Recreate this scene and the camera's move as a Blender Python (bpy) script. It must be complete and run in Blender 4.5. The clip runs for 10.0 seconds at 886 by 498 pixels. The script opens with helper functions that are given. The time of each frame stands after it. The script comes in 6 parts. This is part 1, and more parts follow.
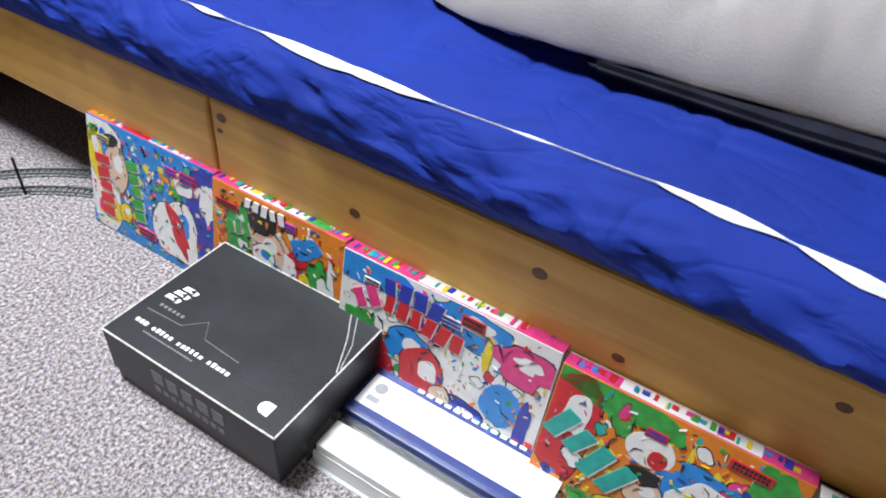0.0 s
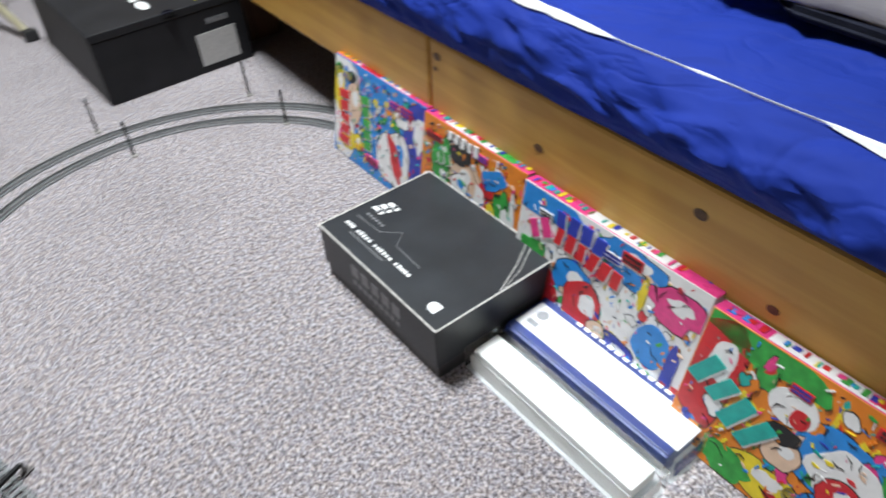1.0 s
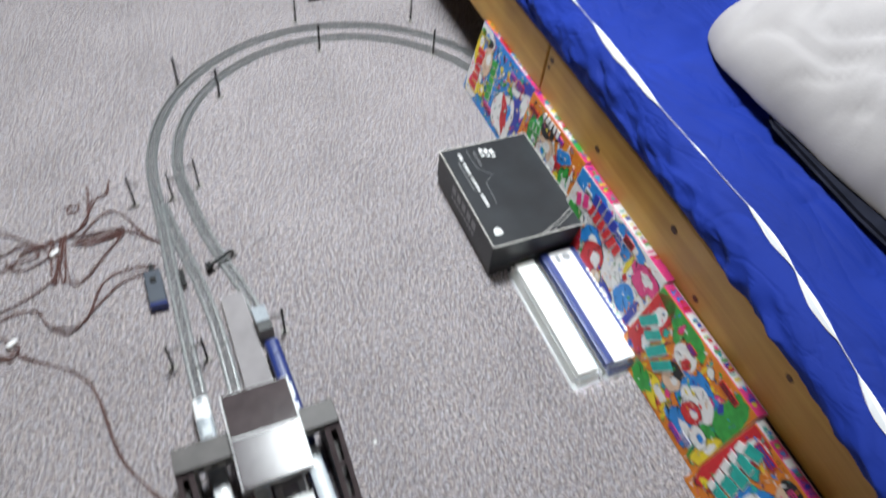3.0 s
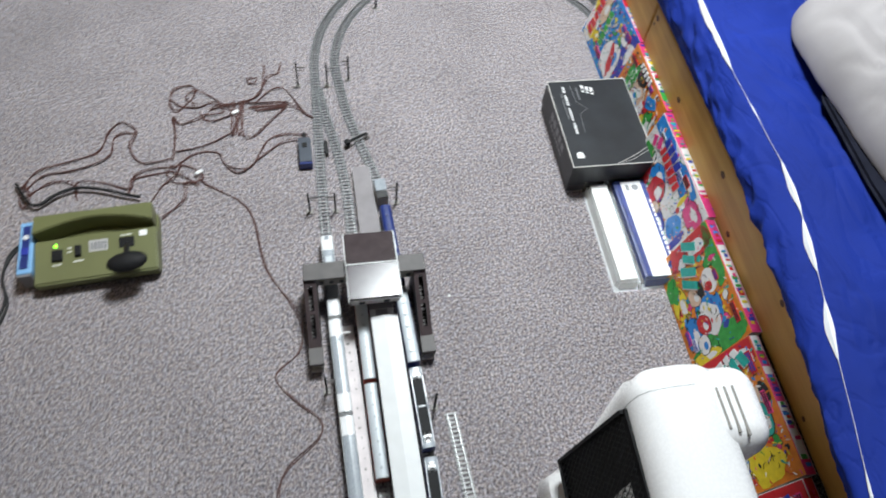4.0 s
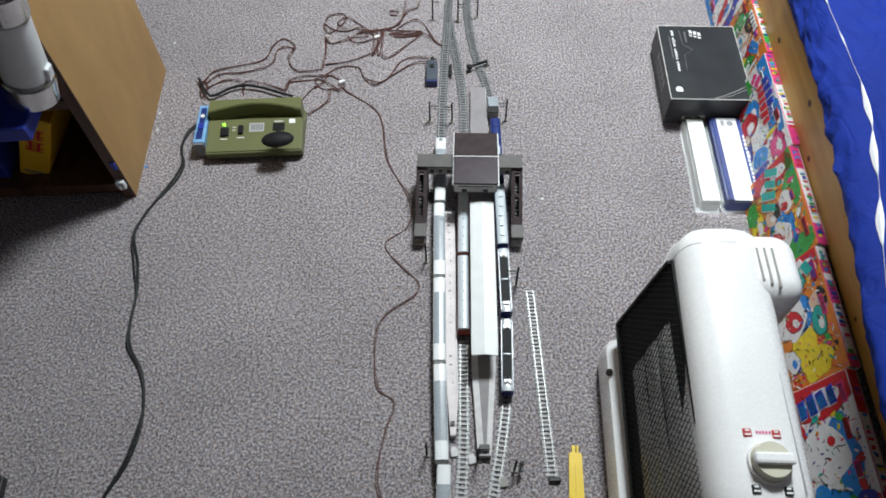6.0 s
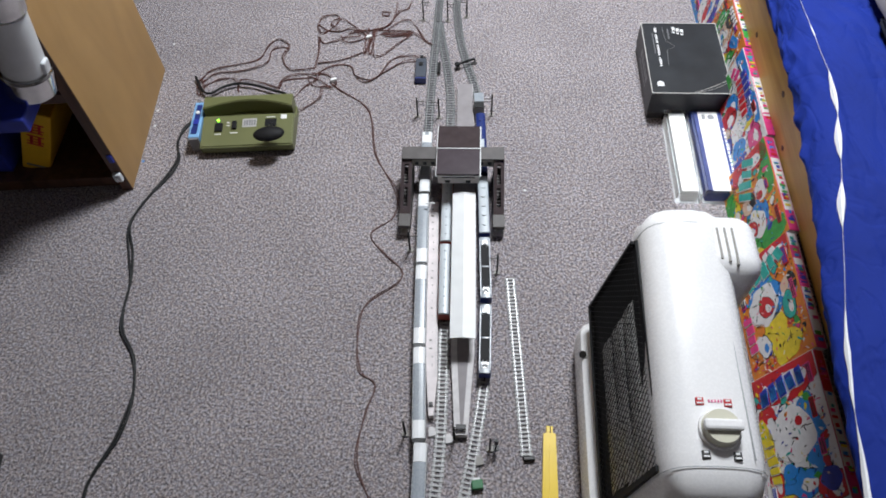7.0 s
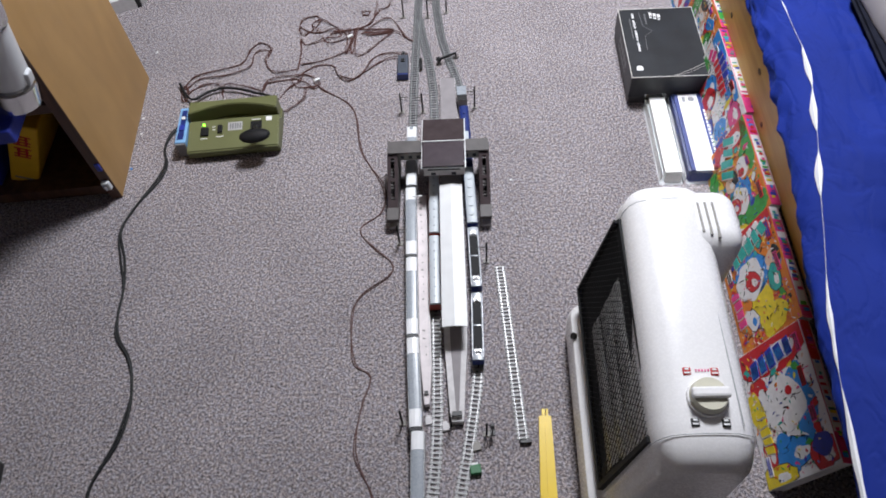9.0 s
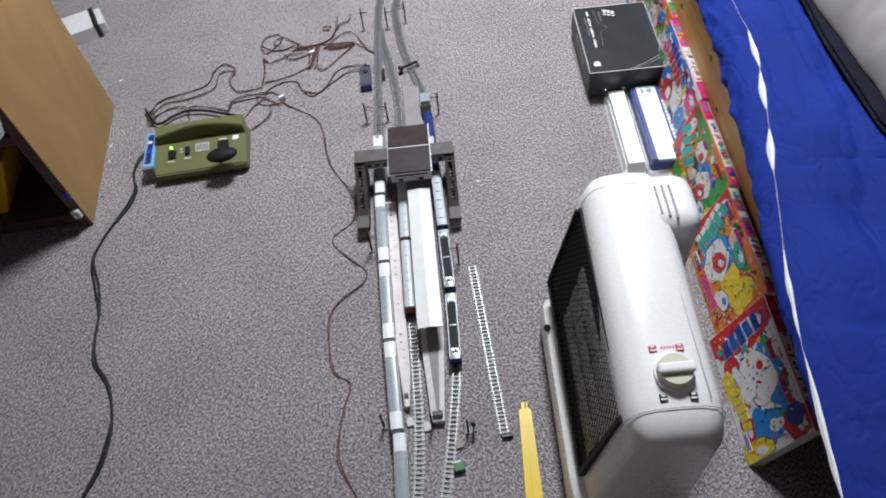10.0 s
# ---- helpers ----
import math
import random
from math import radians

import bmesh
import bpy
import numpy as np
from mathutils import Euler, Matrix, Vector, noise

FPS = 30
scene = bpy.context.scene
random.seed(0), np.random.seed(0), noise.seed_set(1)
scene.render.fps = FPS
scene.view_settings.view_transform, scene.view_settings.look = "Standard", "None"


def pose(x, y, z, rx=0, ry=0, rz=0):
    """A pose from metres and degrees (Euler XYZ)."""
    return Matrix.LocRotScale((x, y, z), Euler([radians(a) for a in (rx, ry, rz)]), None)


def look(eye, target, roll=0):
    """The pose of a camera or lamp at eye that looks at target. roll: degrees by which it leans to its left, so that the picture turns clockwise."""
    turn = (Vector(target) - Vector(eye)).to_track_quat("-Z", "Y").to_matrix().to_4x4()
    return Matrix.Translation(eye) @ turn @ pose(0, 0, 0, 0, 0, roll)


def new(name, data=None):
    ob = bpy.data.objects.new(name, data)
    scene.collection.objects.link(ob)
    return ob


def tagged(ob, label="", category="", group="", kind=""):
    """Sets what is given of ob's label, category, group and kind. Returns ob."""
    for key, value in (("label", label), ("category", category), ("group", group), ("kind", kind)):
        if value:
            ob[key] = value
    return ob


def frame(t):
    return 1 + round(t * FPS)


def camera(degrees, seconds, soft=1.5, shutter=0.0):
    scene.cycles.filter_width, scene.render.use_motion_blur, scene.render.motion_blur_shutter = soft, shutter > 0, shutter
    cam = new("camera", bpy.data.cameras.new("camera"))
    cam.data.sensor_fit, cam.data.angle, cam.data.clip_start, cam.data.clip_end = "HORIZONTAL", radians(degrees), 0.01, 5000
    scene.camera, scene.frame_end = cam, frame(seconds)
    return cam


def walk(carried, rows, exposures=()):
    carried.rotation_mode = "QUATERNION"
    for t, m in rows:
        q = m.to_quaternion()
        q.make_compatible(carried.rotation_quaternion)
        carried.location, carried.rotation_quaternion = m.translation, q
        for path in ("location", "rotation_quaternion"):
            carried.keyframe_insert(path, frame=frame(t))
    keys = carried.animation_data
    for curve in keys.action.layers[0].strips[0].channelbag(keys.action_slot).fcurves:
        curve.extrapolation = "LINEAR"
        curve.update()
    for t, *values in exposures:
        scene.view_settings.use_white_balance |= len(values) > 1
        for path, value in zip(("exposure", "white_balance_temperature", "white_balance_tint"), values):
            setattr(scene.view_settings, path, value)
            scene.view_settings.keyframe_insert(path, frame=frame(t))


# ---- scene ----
cam = camera(64.2, 10.0, soft=1.8, shutter=0.35)
PATH = [
    (0, (0.118, 0.396, 0.513), (1.461, 1.129, -0.776), 5.4),
    (0.5, (0.159, 0.399, 0.497), (1.372, 1.162, -0.899), -0.9),
    (1, (0.1, 0.308, 0.504), (0.991, 1.524, -0.81), -3.2),
    (1.5, (0.077, 0.343, 0.479), (1.028, 1.563, -0.79), 4.8),
    (2, (0.064, 0.365, 0.605), (0.902, 1.585, -0.739), -3.3),
    (2.5, (0.056, 0.293, 0.719), (0.807, 1.49, -0.696), -2.3),
    (3, (-0.013, 0.148, 0.777), (0.589, 1.254, -0.777), 8.0),
    (3.2, (-0.019, 0.114, 0.815), (0.516, 1.131, -0.822), 9.1),
    (4.5, (-0.064, -0.132, 0.936), (0.089, 0.934, -0.749), 7.9),
    (5, (-0.06, -0.22, 0.934), (-0.015, 0.858, -0.75), 4.2),
    (5.5, (-0.053, -0.243, 0.943), (-0.067, 0.838, -0.739), 1.0),
    (7, (0.03, -0.304, 0.953), (-0.074, 0.811, -0.704), -3.1),
    (7.5, (0.022, -0.317, 0.964), (-0.056, 0.803, -0.691), -4.2),
    (8, (0.019, -0.319, 0.956), (-0.057, 0.8, -0.699), -6.8),
    (8.5, (0.023, -0.321, 0.957), (-0.058, 0.795, -0.701), -4.7),
    (9, (0.041, -0.325, 0.952), (-0.051, 0.796, -0.701), -5.3),
    (9.5, (0.047, -0.333, 0.954), (-0.049, 0.792, -0.697), -5.4),
    (10, (0.065, -0.348, 0.949), (0.012, 0.807, -0.683), -7.6),
]
walk(cam, [(t, look(eye, target, roll)) for t, eye, target, roll in PATH],
     exposures=[(0, 0.16, 6500, 4), (0.5, 0.18, 6500, 4), (1.5, -0.01, 6500, -2), (2.5, 0.0, 6500, 1), (4.5, -0.12, 6500, 0), (5.5, -0.12, 6500, -1), (7, -0.16, 6500, 5), (7.5, -0.16, 6500, 9), (9.5, -0.16, 6500, 9), (10, -0.16, 6500, 5)])

# ---- light ----
world = bpy.data.worlds.new("room_air")
world.use_nodes = True
world.node_tree.nodes["Background"].inputs["Color"].default_value = (0.75, 0.85, 1.0, 1)
world.node_tree.nodes["Background"].inputs["Strength"].default_value = 0.022
lamp_data = bpy.data.lights.new("ceiling_lamp_light", "AREA")
lamp_data.shape, lamp_data.size, lamp_data.energy = "DISK", 0.42, 53
lamp_data.color = (0.905, 0.925, 1.0)
lamp_light = new("ceiling_lamp_light", lamp_data)
lamp_light.matrix_world = pose(0.27, 1.10, 1.66)


# ---- materials ----
def mat(name, color, rough=0.5, metal=0.0, vary=0.12, scale=40.0, bump=0.0, fine=400.0, coat=0.0, spec=0.5):
    """A plain surface with broad and fine variation of tone, and a little relief."""
    m = bpy.data.materials.new(name)
    m.use_nodes = True
    nt = m.node_tree
    bs = nt.nodes["Principled BSDF"]
    bs.inputs["Roughness"].default_value, bs.inputs["Metallic"].default_value = rough, metal
    bs.inputs["Coat Weight"].default_value = coat
    bs.inputs["Specular IOR Level"].default_value = spec
    tc = nt.nodes.new("ShaderNodeTexCoord")
    n1 = nt.nodes.new("ShaderNodeTexNoise")
    n1.inputs["Scale"].default_value, n1.inputs["Detail"].default_value = scale, 6
    nt.links.new(tc.outputs["Object"], n1.inputs["Vector"])
    ramp = nt.nodes.new("ShaderNodeValToRGB")
    lo = [c * (1 - vary) for c in color]
    hi = [min(1, c * (1 + vary)) for c in color]
    ramp.color_ramp.elements[0].color, ramp.color_ramp.elements[1].color = (*lo, 1), (*hi, 1)
    ramp.color_ramp.elements[0].position, ramp.color_ramp.elements[1].position = 0.3, 0.7
    nt.links.new(n1.outputs["Fac"], ramp.inputs["Fac"])
    nt.links.new(ramp.outputs["Color"], bs.inputs["Base Color"])
    n2 = nt.nodes.new("ShaderNodeTexNoise")
    n2.inputs["Scale"].default_value, n2.inputs["Detail"].default_value = fine, 3
    nt.links.new(tc.outputs["Object"], n2.inputs["Vector"])
    mr = nt.nodes.new("ShaderNodeMapRange")
    mr.inputs["To Min"].default_value, mr.inputs["To Max"].default_value = max(0.02, rough - 0.08), min(1, rough + 0.08)
    nt.links.new(n2.outputs["Fac"], mr.inputs["Value"])
    nt.links.new(mr.outputs["Result"], bs.inputs["Roughness"])
    if bump:
        b = nt.nodes.new("ShaderNodeBump")
        b.inputs["Strength"].default_value, b.inputs["Distance"].default_value = bump, 0.002
        nt.links.new(n2.outputs["Fac"], b.inputs["Height"])
        nt.links.new(b.outputs["Normal"], bs.inputs["Normal"])
    return m


def carpet_material():
    m = bpy.data.materials.new("carpet")
    m.use_nodes = True
    nt = m.node_tree
    bs = nt.nodes["Principled BSDF"]
    bs.inputs["Roughness"].default_value, bs.inputs["Specular IOR Level"].default_value = 0.95, 0.1
    tc = nt.nodes.new("ShaderNodeTexCoord")
    loops = nt.nodes.new("ShaderNodeTexVoronoi")
    loops.inputs["Scale"].default_value = 560
    fleck = nt.nodes.new("ShaderNodeTexNoise")
    fleck.inputs["Scale"].default_value, fleck.inputs["Detail"].default_value = 285, 7
    fleck.inputs["Roughness"].default_value = 0.9
    broad = nt.nodes.new("ShaderNodeTexNoise")
    broad.inputs["Scale"].default_value, broad.inputs["Detail"].default_value = 7, 5
    for n in (loops, fleck, broad):
        nt.links.new(tc.outputs["Object"], n.inputs["Vector"])
    ramp = nt.nodes.new("ShaderNodeValToRGB")
    es = ramp.color_ramp.elements
    es[0].position, es[0].color = 0.425, (0.045, 0.038, 0.041, 1)
    es[1].position, es[1].color = 0.585, (0.62, 0.578, 0.585, 1)
    mid = es.new(0.5)
    mid.color = (0.243, 0.221, 0.233, 1)
    nt.links.new(fleck.outputs["Fac"], ramp.inputs["Fac"])
    tone = nt.nodes.new("ShaderNodeMapRange")
    tone.inputs["From Min"].default_value, tone.inputs["From Max"].default_value = 0.25, 0.75
    tone.inputs["To Min"].default_value, tone.inputs["To Max"].default_value = 0.88, 1.1
    nt.links.new(broad.outputs["Fac"], tone.inputs["Value"])
    mul = nt.nodes.new("ShaderNodeMixRGB")
    mul.blend_type, mul.inputs["Fac"].default_value = "MULTIPLY", 1.0
    nt.links.new(ramp.outputs["Color"], mul.inputs["Color1"])
    nt.links.new(tone.outputs["Result"], mul.inputs["Color2"])
    yarn = nt.nodes.new("ShaderNodeTexNoise")
    yarn.inputs["Scale"].default_value, yarn.inputs["Detail"].default_value = 150, 3
    nt.links.new(tc.outputs["Object"], yarn.inputs["Vector"])
    tint = nt.nodes.new("ShaderNodeValToRGB")
    tint.color_ramp.elements[0].color, tint.color_ramp.elements[1].color = (1.04, 0.985, 0.94, 1), (0.97, 0.985, 1.03, 1)
    tint.color_ramp.elements[0].position, tint.color_ramp.elements[1].position = 0.42, 0.58
    nt.links.new(yarn.outputs["Fac"], tint.inputs["Fac"])
    dye = nt.nodes.new("ShaderNodeMixRGB")
    dye.blend_type, dye.inputs["Fac"].default_value = "MULTIPLY", 1.0
    nt.links.new(mul.outputs["Color"], dye.inputs["Color1"])
    nt.links.new(tint.outputs["Color"], dye.inputs["Color2"])
    nt.links.new(dye.outputs["Color"], bs.inputs["Base Color"])
    b = nt.nodes.new("ShaderNodeBump")
    b.inputs["Strength"].default_value, b.inputs["Distance"].default_value = 0.28, 0.0015
    nt.links.new(loops.outputs["Distance"], b.inputs["Height"])
    nt.links.new(b.outputs["Normal"], bs.inputs["Normal"])
    return m


def wood_material(name, light, dark, along="Y", stretch=14.0, rough=0.45):
    m = bpy.data.materials.new(name)
    m.use_nodes = True
    nt = m.node_tree
    bs = nt.nodes["Principled BSDF"]
    bs.inputs["Roughness"].default_value = rough
    tc = nt.nodes.new("ShaderNodeTexCoord")
    mp = nt.nodes.new("ShaderNodeMapping")
    mp.inputs["Scale"].default_value = tuple(1.0 if a == along else stretch for a in "XYZ")
    nt.links.new(tc.outputs["Object"], mp.inputs["Vector"])
    n1 = nt.nodes.new("ShaderNodeTexNoise")
    n1.inputs["Scale"].default_value, n1.inputs["Detail"].default_value, n1.inputs["Distortion"].default_value = 5, 8, 0.6
    nt.links.new(mp.outputs["Vector"], n1.inputs["Vector"])
    n2 = nt.nodes.new("ShaderNodeTexNoise")
    n2.inputs["Scale"].default_value, n2.inputs["Detail"].default_value = 9, 4
    nt.links.new(tc.outputs["Object"], n2.inputs["Vector"])
    ramp = nt.nodes.new("ShaderNodeValToRGB")
    ramp.color_ramp.elements[0].color, ramp.color_ramp.elements[1].color = (*dark, 1), (*light, 1)
    ramp.color_ramp.elements[0].position, ramp.color_ramp.elements[1].position = 0.32, 0.62
    nt.links.new(n1.outputs["Fac"], ramp.inputs["Fac"])
    mul = nt.nodes.new("ShaderNodeMixRGB")
    mul.blend_type, mul.inputs["Fac"].default_value = "OVERLAY", 0.25
    nt.links.new(ramp.outputs["Color"], mul.inputs["Color1"])
    nt.links.new(n2.outputs["Fac"], mul.inputs["Color2"])
    nt.links.new(mul.outputs["Color"], bs.inputs["Base Color"])
    b = nt.nodes.new("ShaderNodeBump")
    b.inputs["Strength"].default_value, b.inputs["Distance"].default_value = 0.15, 0.001
    nt.links.new(n1.outputs["Fac"], b.inputs["Height"])
    nt.links.new(b.outputs["Normal"], bs.inputs["Normal"])
    return m


def cloth_material(name, color):
    """Creased cotton: weave, and two sizes of drawn-out creases."""
    m = mat(name, color, 0.75, vary=0.14, scale=9, spec=0.15)
    nt = m.node_tree
    bs = nt.nodes["Principled BSDF"]
    bs.inputs["Sheen Weight"].default_value, bs.inputs["Sheen Roughness"].default_value = 0.22, 0.35
    bs.inputs["Sheen Tint"].default_value = (0.12, 0.24, 1.0, 1)
    tc = nt.nodes["Texture Coordinate"]
    last = None
    for turn, squeeze, scale, dist, strength in ((62, 0.45, 7, 0.012, 0.24), (-35, 0.5, 19, 0.005, 0.2), (8, 1.0, 1400, 0.0006, 0.25)):
        mp = nt.nodes.new("ShaderNodeMapping")
        mp.inputs["Rotation"].default_value = (radians(turn), 0, radians(turn))
        mp.inputs["Scale"].default_value = (1, squeeze, 1)
        nt.links.new(tc.outputs["Object"], mp.inputs["Vector"])
        n = nt.nodes.new("ShaderNodeTexNoise")
        n.inputs["Scale"].default_value, n.inputs["Detail"].default_value, n.inputs["Distortion"].default_value = scale, 3, 0.8
        nt.links.new(mp.outputs["Vector"], n.inputs["Vector"])
        shape = nt.nodes.new("ShaderNodeValToRGB")
        e = shape.color_ramp.elements
        e[0].position, e[1].position = 0.44, 0.56
        e[0].color, e[1].color = (1, 1, 1, 1), (1, 1, 1, 1)
        e.new(0.5).color = (0, 0, 0, 1) if squeeze < 1 else (0.5, 0.5, 0.5, 1)
        shape.color_ramp.interpolation = "EASE"
        nt.links.new(n.outputs["Fac"], shape.inputs["Fac"])
        b = nt.nodes.new("ShaderNodeBump")
        b.inputs["Strength"].default_value, b.inputs["Distance"].default_value = strength, dist
        nt.links.new((shape.outputs["Color"] if squeeze < 1 else n.outputs["Fac"]), b.inputs["Height"])
        if last:
            nt.links.new(last.outputs["Normal"], b.inputs["Normal"])
        last = b
    nt.links.new(last.outputs["Normal"], bs.inputs["Normal"])
    return m


def glass_material(name, color=(0.96, 0.98, 0.985), rough=0.04):
    m = bpy.data.materials.new(name)
    m.use_nodes = True
    bs = m.node_tree.nodes["Principled BSDF"]
    bs.inputs["Base Color"].default_value = (*color, 1)
    bs.inputs["Transmission Weight"].default_value, bs.inputs["Roughness"].default_value, bs.inputs["IOR"].default_value = 1, rough, 1.3
    return m


def glow_material(name, color, strength):
    m = bpy.data.materials.new(name)
    m.use_nodes = True
    bs = m.node_tree.nodes["Principled BSDF"]
    bs.inputs["Base Color"].default_value = (*color, 1)
    bs.inputs["Emission Color"].default_value, bs.inputs["Emission Strength"].default_value = (*color, 1), strength
    return m


M_CARPET = carpet_material()
M_WALL = mat("wallpaper", (0.36, 0.335, 0.31), 0.85, vary=0.05, scale=6, bump=0.2)
M_CEIL = mat("ceiling_board", (0.8, 0.79, 0.77), 0.9, vary=0.03, scale=4)
M_PINE = wood_material("varnished_pine", (0.60, 0.35, 0.078), (0.50, 0.27, 0.05))
M_KNOT = mat("pine_knot", (0.10, 0.045, 0.015), 0.5, vary=0.4, scale=200)
M_PLY = wood_material("tan_fibreboard", (0.355, 0.21, 0.075), (0.30, 0.172, 0.057), along="Z", stretch=3, rough=0.4)
M_DARKWOOD = wood_material("dark_wood", (0.11, 0.05, 0.03), (0.05, 0.022, 0.014), along="Z")
M_BLUE = cloth_material("blue_cotton", (0.0092, 0.0262, 0.222))
M_SEAM = mat("white_piping", (0.85, 0.86, 0.88), 0.6, vary=0.06, scale=60, bump=0.2)
M_PILLOW = mat("white_velour", (0.355, 0.332, 0.335), 0.9, vary=0.07, scale=18, bump=0.15, fine=500, spec=0.15)
M_CLOTHSHADE = mat("dark_cloth_shade", (0.014, 0.015, 0.024), 0.95, vary=0.3, scale=30, bump=0.3, spec=0.05)
M_BLACKCARD = mat("black_card", (0.020, 0.022, 0.026), 0.42, vary=0.25, scale=25, bump=0.08, spec=0.4)
M_CARTON = mat("deep_black_card", (0.012, 0.012, 0.014), 0.55, vary=0.2, scale=25, bump=0.08, spec=0.25)
M_CARDSIDE = mat("dark_grey_card", (0.04, 0.038, 0.038), 0.5, vary=0.25, scale=40, bump=0.1)
M_WORN = mat("worn_card_edge", (0.55, 0.53, 0.5), 0.8, vary=0.3, scale=300)
M_WHITEINK = mat("white_ink", (0.8, 0.8, 0.8), 0.5, vary=0.1, scale=300)
M_GREYINK = mat("grey_ink", (0.2, 0.2, 0.21), 0.5, vary=0.2, scale=300)
M_WHITE = mat("white_plastic", (0.90, 0.89, 0.89), 0.27, vary=0.03, scale=15, bump=0.02)
M_SILVER = mat("silver_grey_plastic", (0.45, 0.46, 0.47), 0.35, vary=0.05, scale=20)
M_CREAM = mat("cream_plastic", (0.62, 0.60, 0.48), 0.35, vary=0.05, scale=30)
M_BLACK = mat("black_plastic", (0.012, 0.012, 0.013), 0.35, vary=0.2, scale=60)
M_MESHMETAL = mat("grille_metal", (0.03, 0.03, 0.03), 0.45, 0.5, vary=0.2, scale=100)
M_REFLECT = mat("heater_reflector", (0.92, 0.92, 0.88), 0.28, 0.85, vary=0.1, scale=10)
M_OLIVE = mat("olive_plastic", (0.139, 0.147, 0.060), 0.4, vary=0.06, scale=20, bump=0.04)
M_SKYBLUE = mat("light_blue_plastic", (0.20, 0.40, 0.66), 0.4, vary=0.08, scale=60)
M_NAVY = mat("navy_plastic", (0.015, 0.03, 0.16), 0.35, vary=0.15, scale=60)
M_RAIL = mat("nickel_rail", (0.34, 0.34, 0.34), 0.45, 1.0, vary=0.12, scale=60)
M_SLEEPER = mat("grey_sleeper", (0.17, 0.18, 0.185), 0.65, vary=0.25, scale=80)
M_SLEEPERLT = mat("pale_sleeper", (0.46, 0.46, 0.455), 0.6, vary=0.2, scale=80)
M_PLATFORM = mat("platform_grey", (0.26, 0.24, 0.248), 0.7, vary=0.1, scale=50, bump=0.1)
M_PLATEDGE = mat("platform_edge", (0.62, 0.60, 0.60), 0.65, vary=0.12, scale=80)
M_PINKPLAT = mat("pale_pink_platform", (0.72, 0.66, 0.66), 0.65, vary=0.1, scale=60)
M_CANOPY = mat("canopy_white", (0.74, 0.75, 0.75), 0.45, vary=0.04, scale=40)
M_BROWNROOF = mat("brown_roof", (0.060, 0.046, 0.048), 0.15, vary=0.15, scale=60, bump=0.05)
M_STAIR = mat("dark_brown_grey", (0.075, 0.066, 0.064), 0.55, vary=0.15, scale=60)
M_TAUPE = mat("taupe_plastic", (0.27, 0.255, 0.235), 0.55, vary=0.1, scale=60)
M_TRAINWHITE = mat("train_white", (0.82, 0.83, 0.84), 0.25, vary=0.04, scale=60)
M_TRAINGREY = mat("train_roof_grey", (0.32, 0.35, 0.385), 0.28, vary=0.08, scale=60)
M_TRAINLT = mat("train_roof_light", (0.50, 0.54, 0.57), 0.35, vary=0.06, scale=60)
M_TRAINBLUE = mat("train_blue", (0.013, 0.028, 0.15), 0.3, vary=0.1, scale=60)
M_TRAINRED = mat("train_red", (0.30, 0.06, 0.04), 0.4, vary=0.1, scale=60)
M_WINDOW = mat("train_window", (0.012, 0.014, 0.02), 0.5, vary=0.2, scale=100)
M_WIRE = mat("brown_wire", (0.085, 0.032, 0.026), 0.5, vary=0.2, scale=90)
M_CORD = mat("black_cord", (0.012, 0.012, 0.013), 0.55, vary=0.2, scale=90, spec=0.25)
M_YELLOW = mat("yellow_plastic", (0.80, 0.56, 0.03), 0.35, vary=0.05, scale=40)
M_YELLOWBOOK = mat("yellow_cover", (0.72, 0.42, 0.02), 0.4, vary=0.06, scale=30)
M_RED = mat("red_ink", (0.484, 0.016, 0.023), 0.4, vary=0.1, scale=150)
M_PINK = mat("pink_ink", (0.608, 0.039, 0.195), 0.4, vary=0.15, scale=150)
M_ORANGE = mat("orange_ink", (0.624, 0.187, 0.016), 0.4, vary=0.12, scale=80)
M_INKBLUE = mat("blue_ink", (0.023, 0.203, 0.562), 0.4, vary=0.12, scale=80)
M_DEEPBLUE = mat("deep_blue_ink", (0.023, 0.039, 0.328), 0.4, vary=0.15, scale=80)
M_GREENINK = mat("green_ink", (0.039, 0.281, 0.047), 0.4, vary=0.25, scale=120)
M_TEAL = mat("teal_ink", (0.023, 0.328, 0.281), 0.4, vary=0.15, scale=120)
M_YELINK = mat("yellow_ink", (0.663, 0.515, 0.023), 0.4, vary=0.12, scale=120)
M_PAPER = mat("white_paper", (0.68, 0.67, 0.67), 0.5, vary=0.06, scale=120)
M_SKIN = mat("cream_ink", (0.608, 0.429, 0.312), 0.45, vary=0.08, scale=120)
M_CLEAR = glass_material("clear_plastic")
M_CHROME = mat("chrome", (0.7, 0.7, 0.7), 0.12, 1.0, vary=0.08, scale=30)
M_FROST = mat("frosted_plastic", (0.62, 0.64, 0.66), 0.3, vary=0.05, scale=40)
M_GREEN = mat("green_plastic", (0.03, 0.16, 0.06), 0.4, vary=0.15, scale=60)
M_LEVER = mat("matt_black_plastic", (0.010, 0.010, 0.011), 0.6, vary=0.2, scale=60, spec=0.2)
M_LED = glow_material("green_led", (0.3, 1.0, 0.05), 3.0)
M_LAMP = glow_material("lamp_shade_glow", (0.95, 0.97, 1.0), 3.0)
M_STICKER = mat("yellow_sticker", (0.85, 0.85, 0.02), 0.45, vary=0.05, scale=60)
M_SLATE = mat("slate_blue_plastic", (0.055, 0.065, 0.085), 0.45, vary=0.1, scale=60)
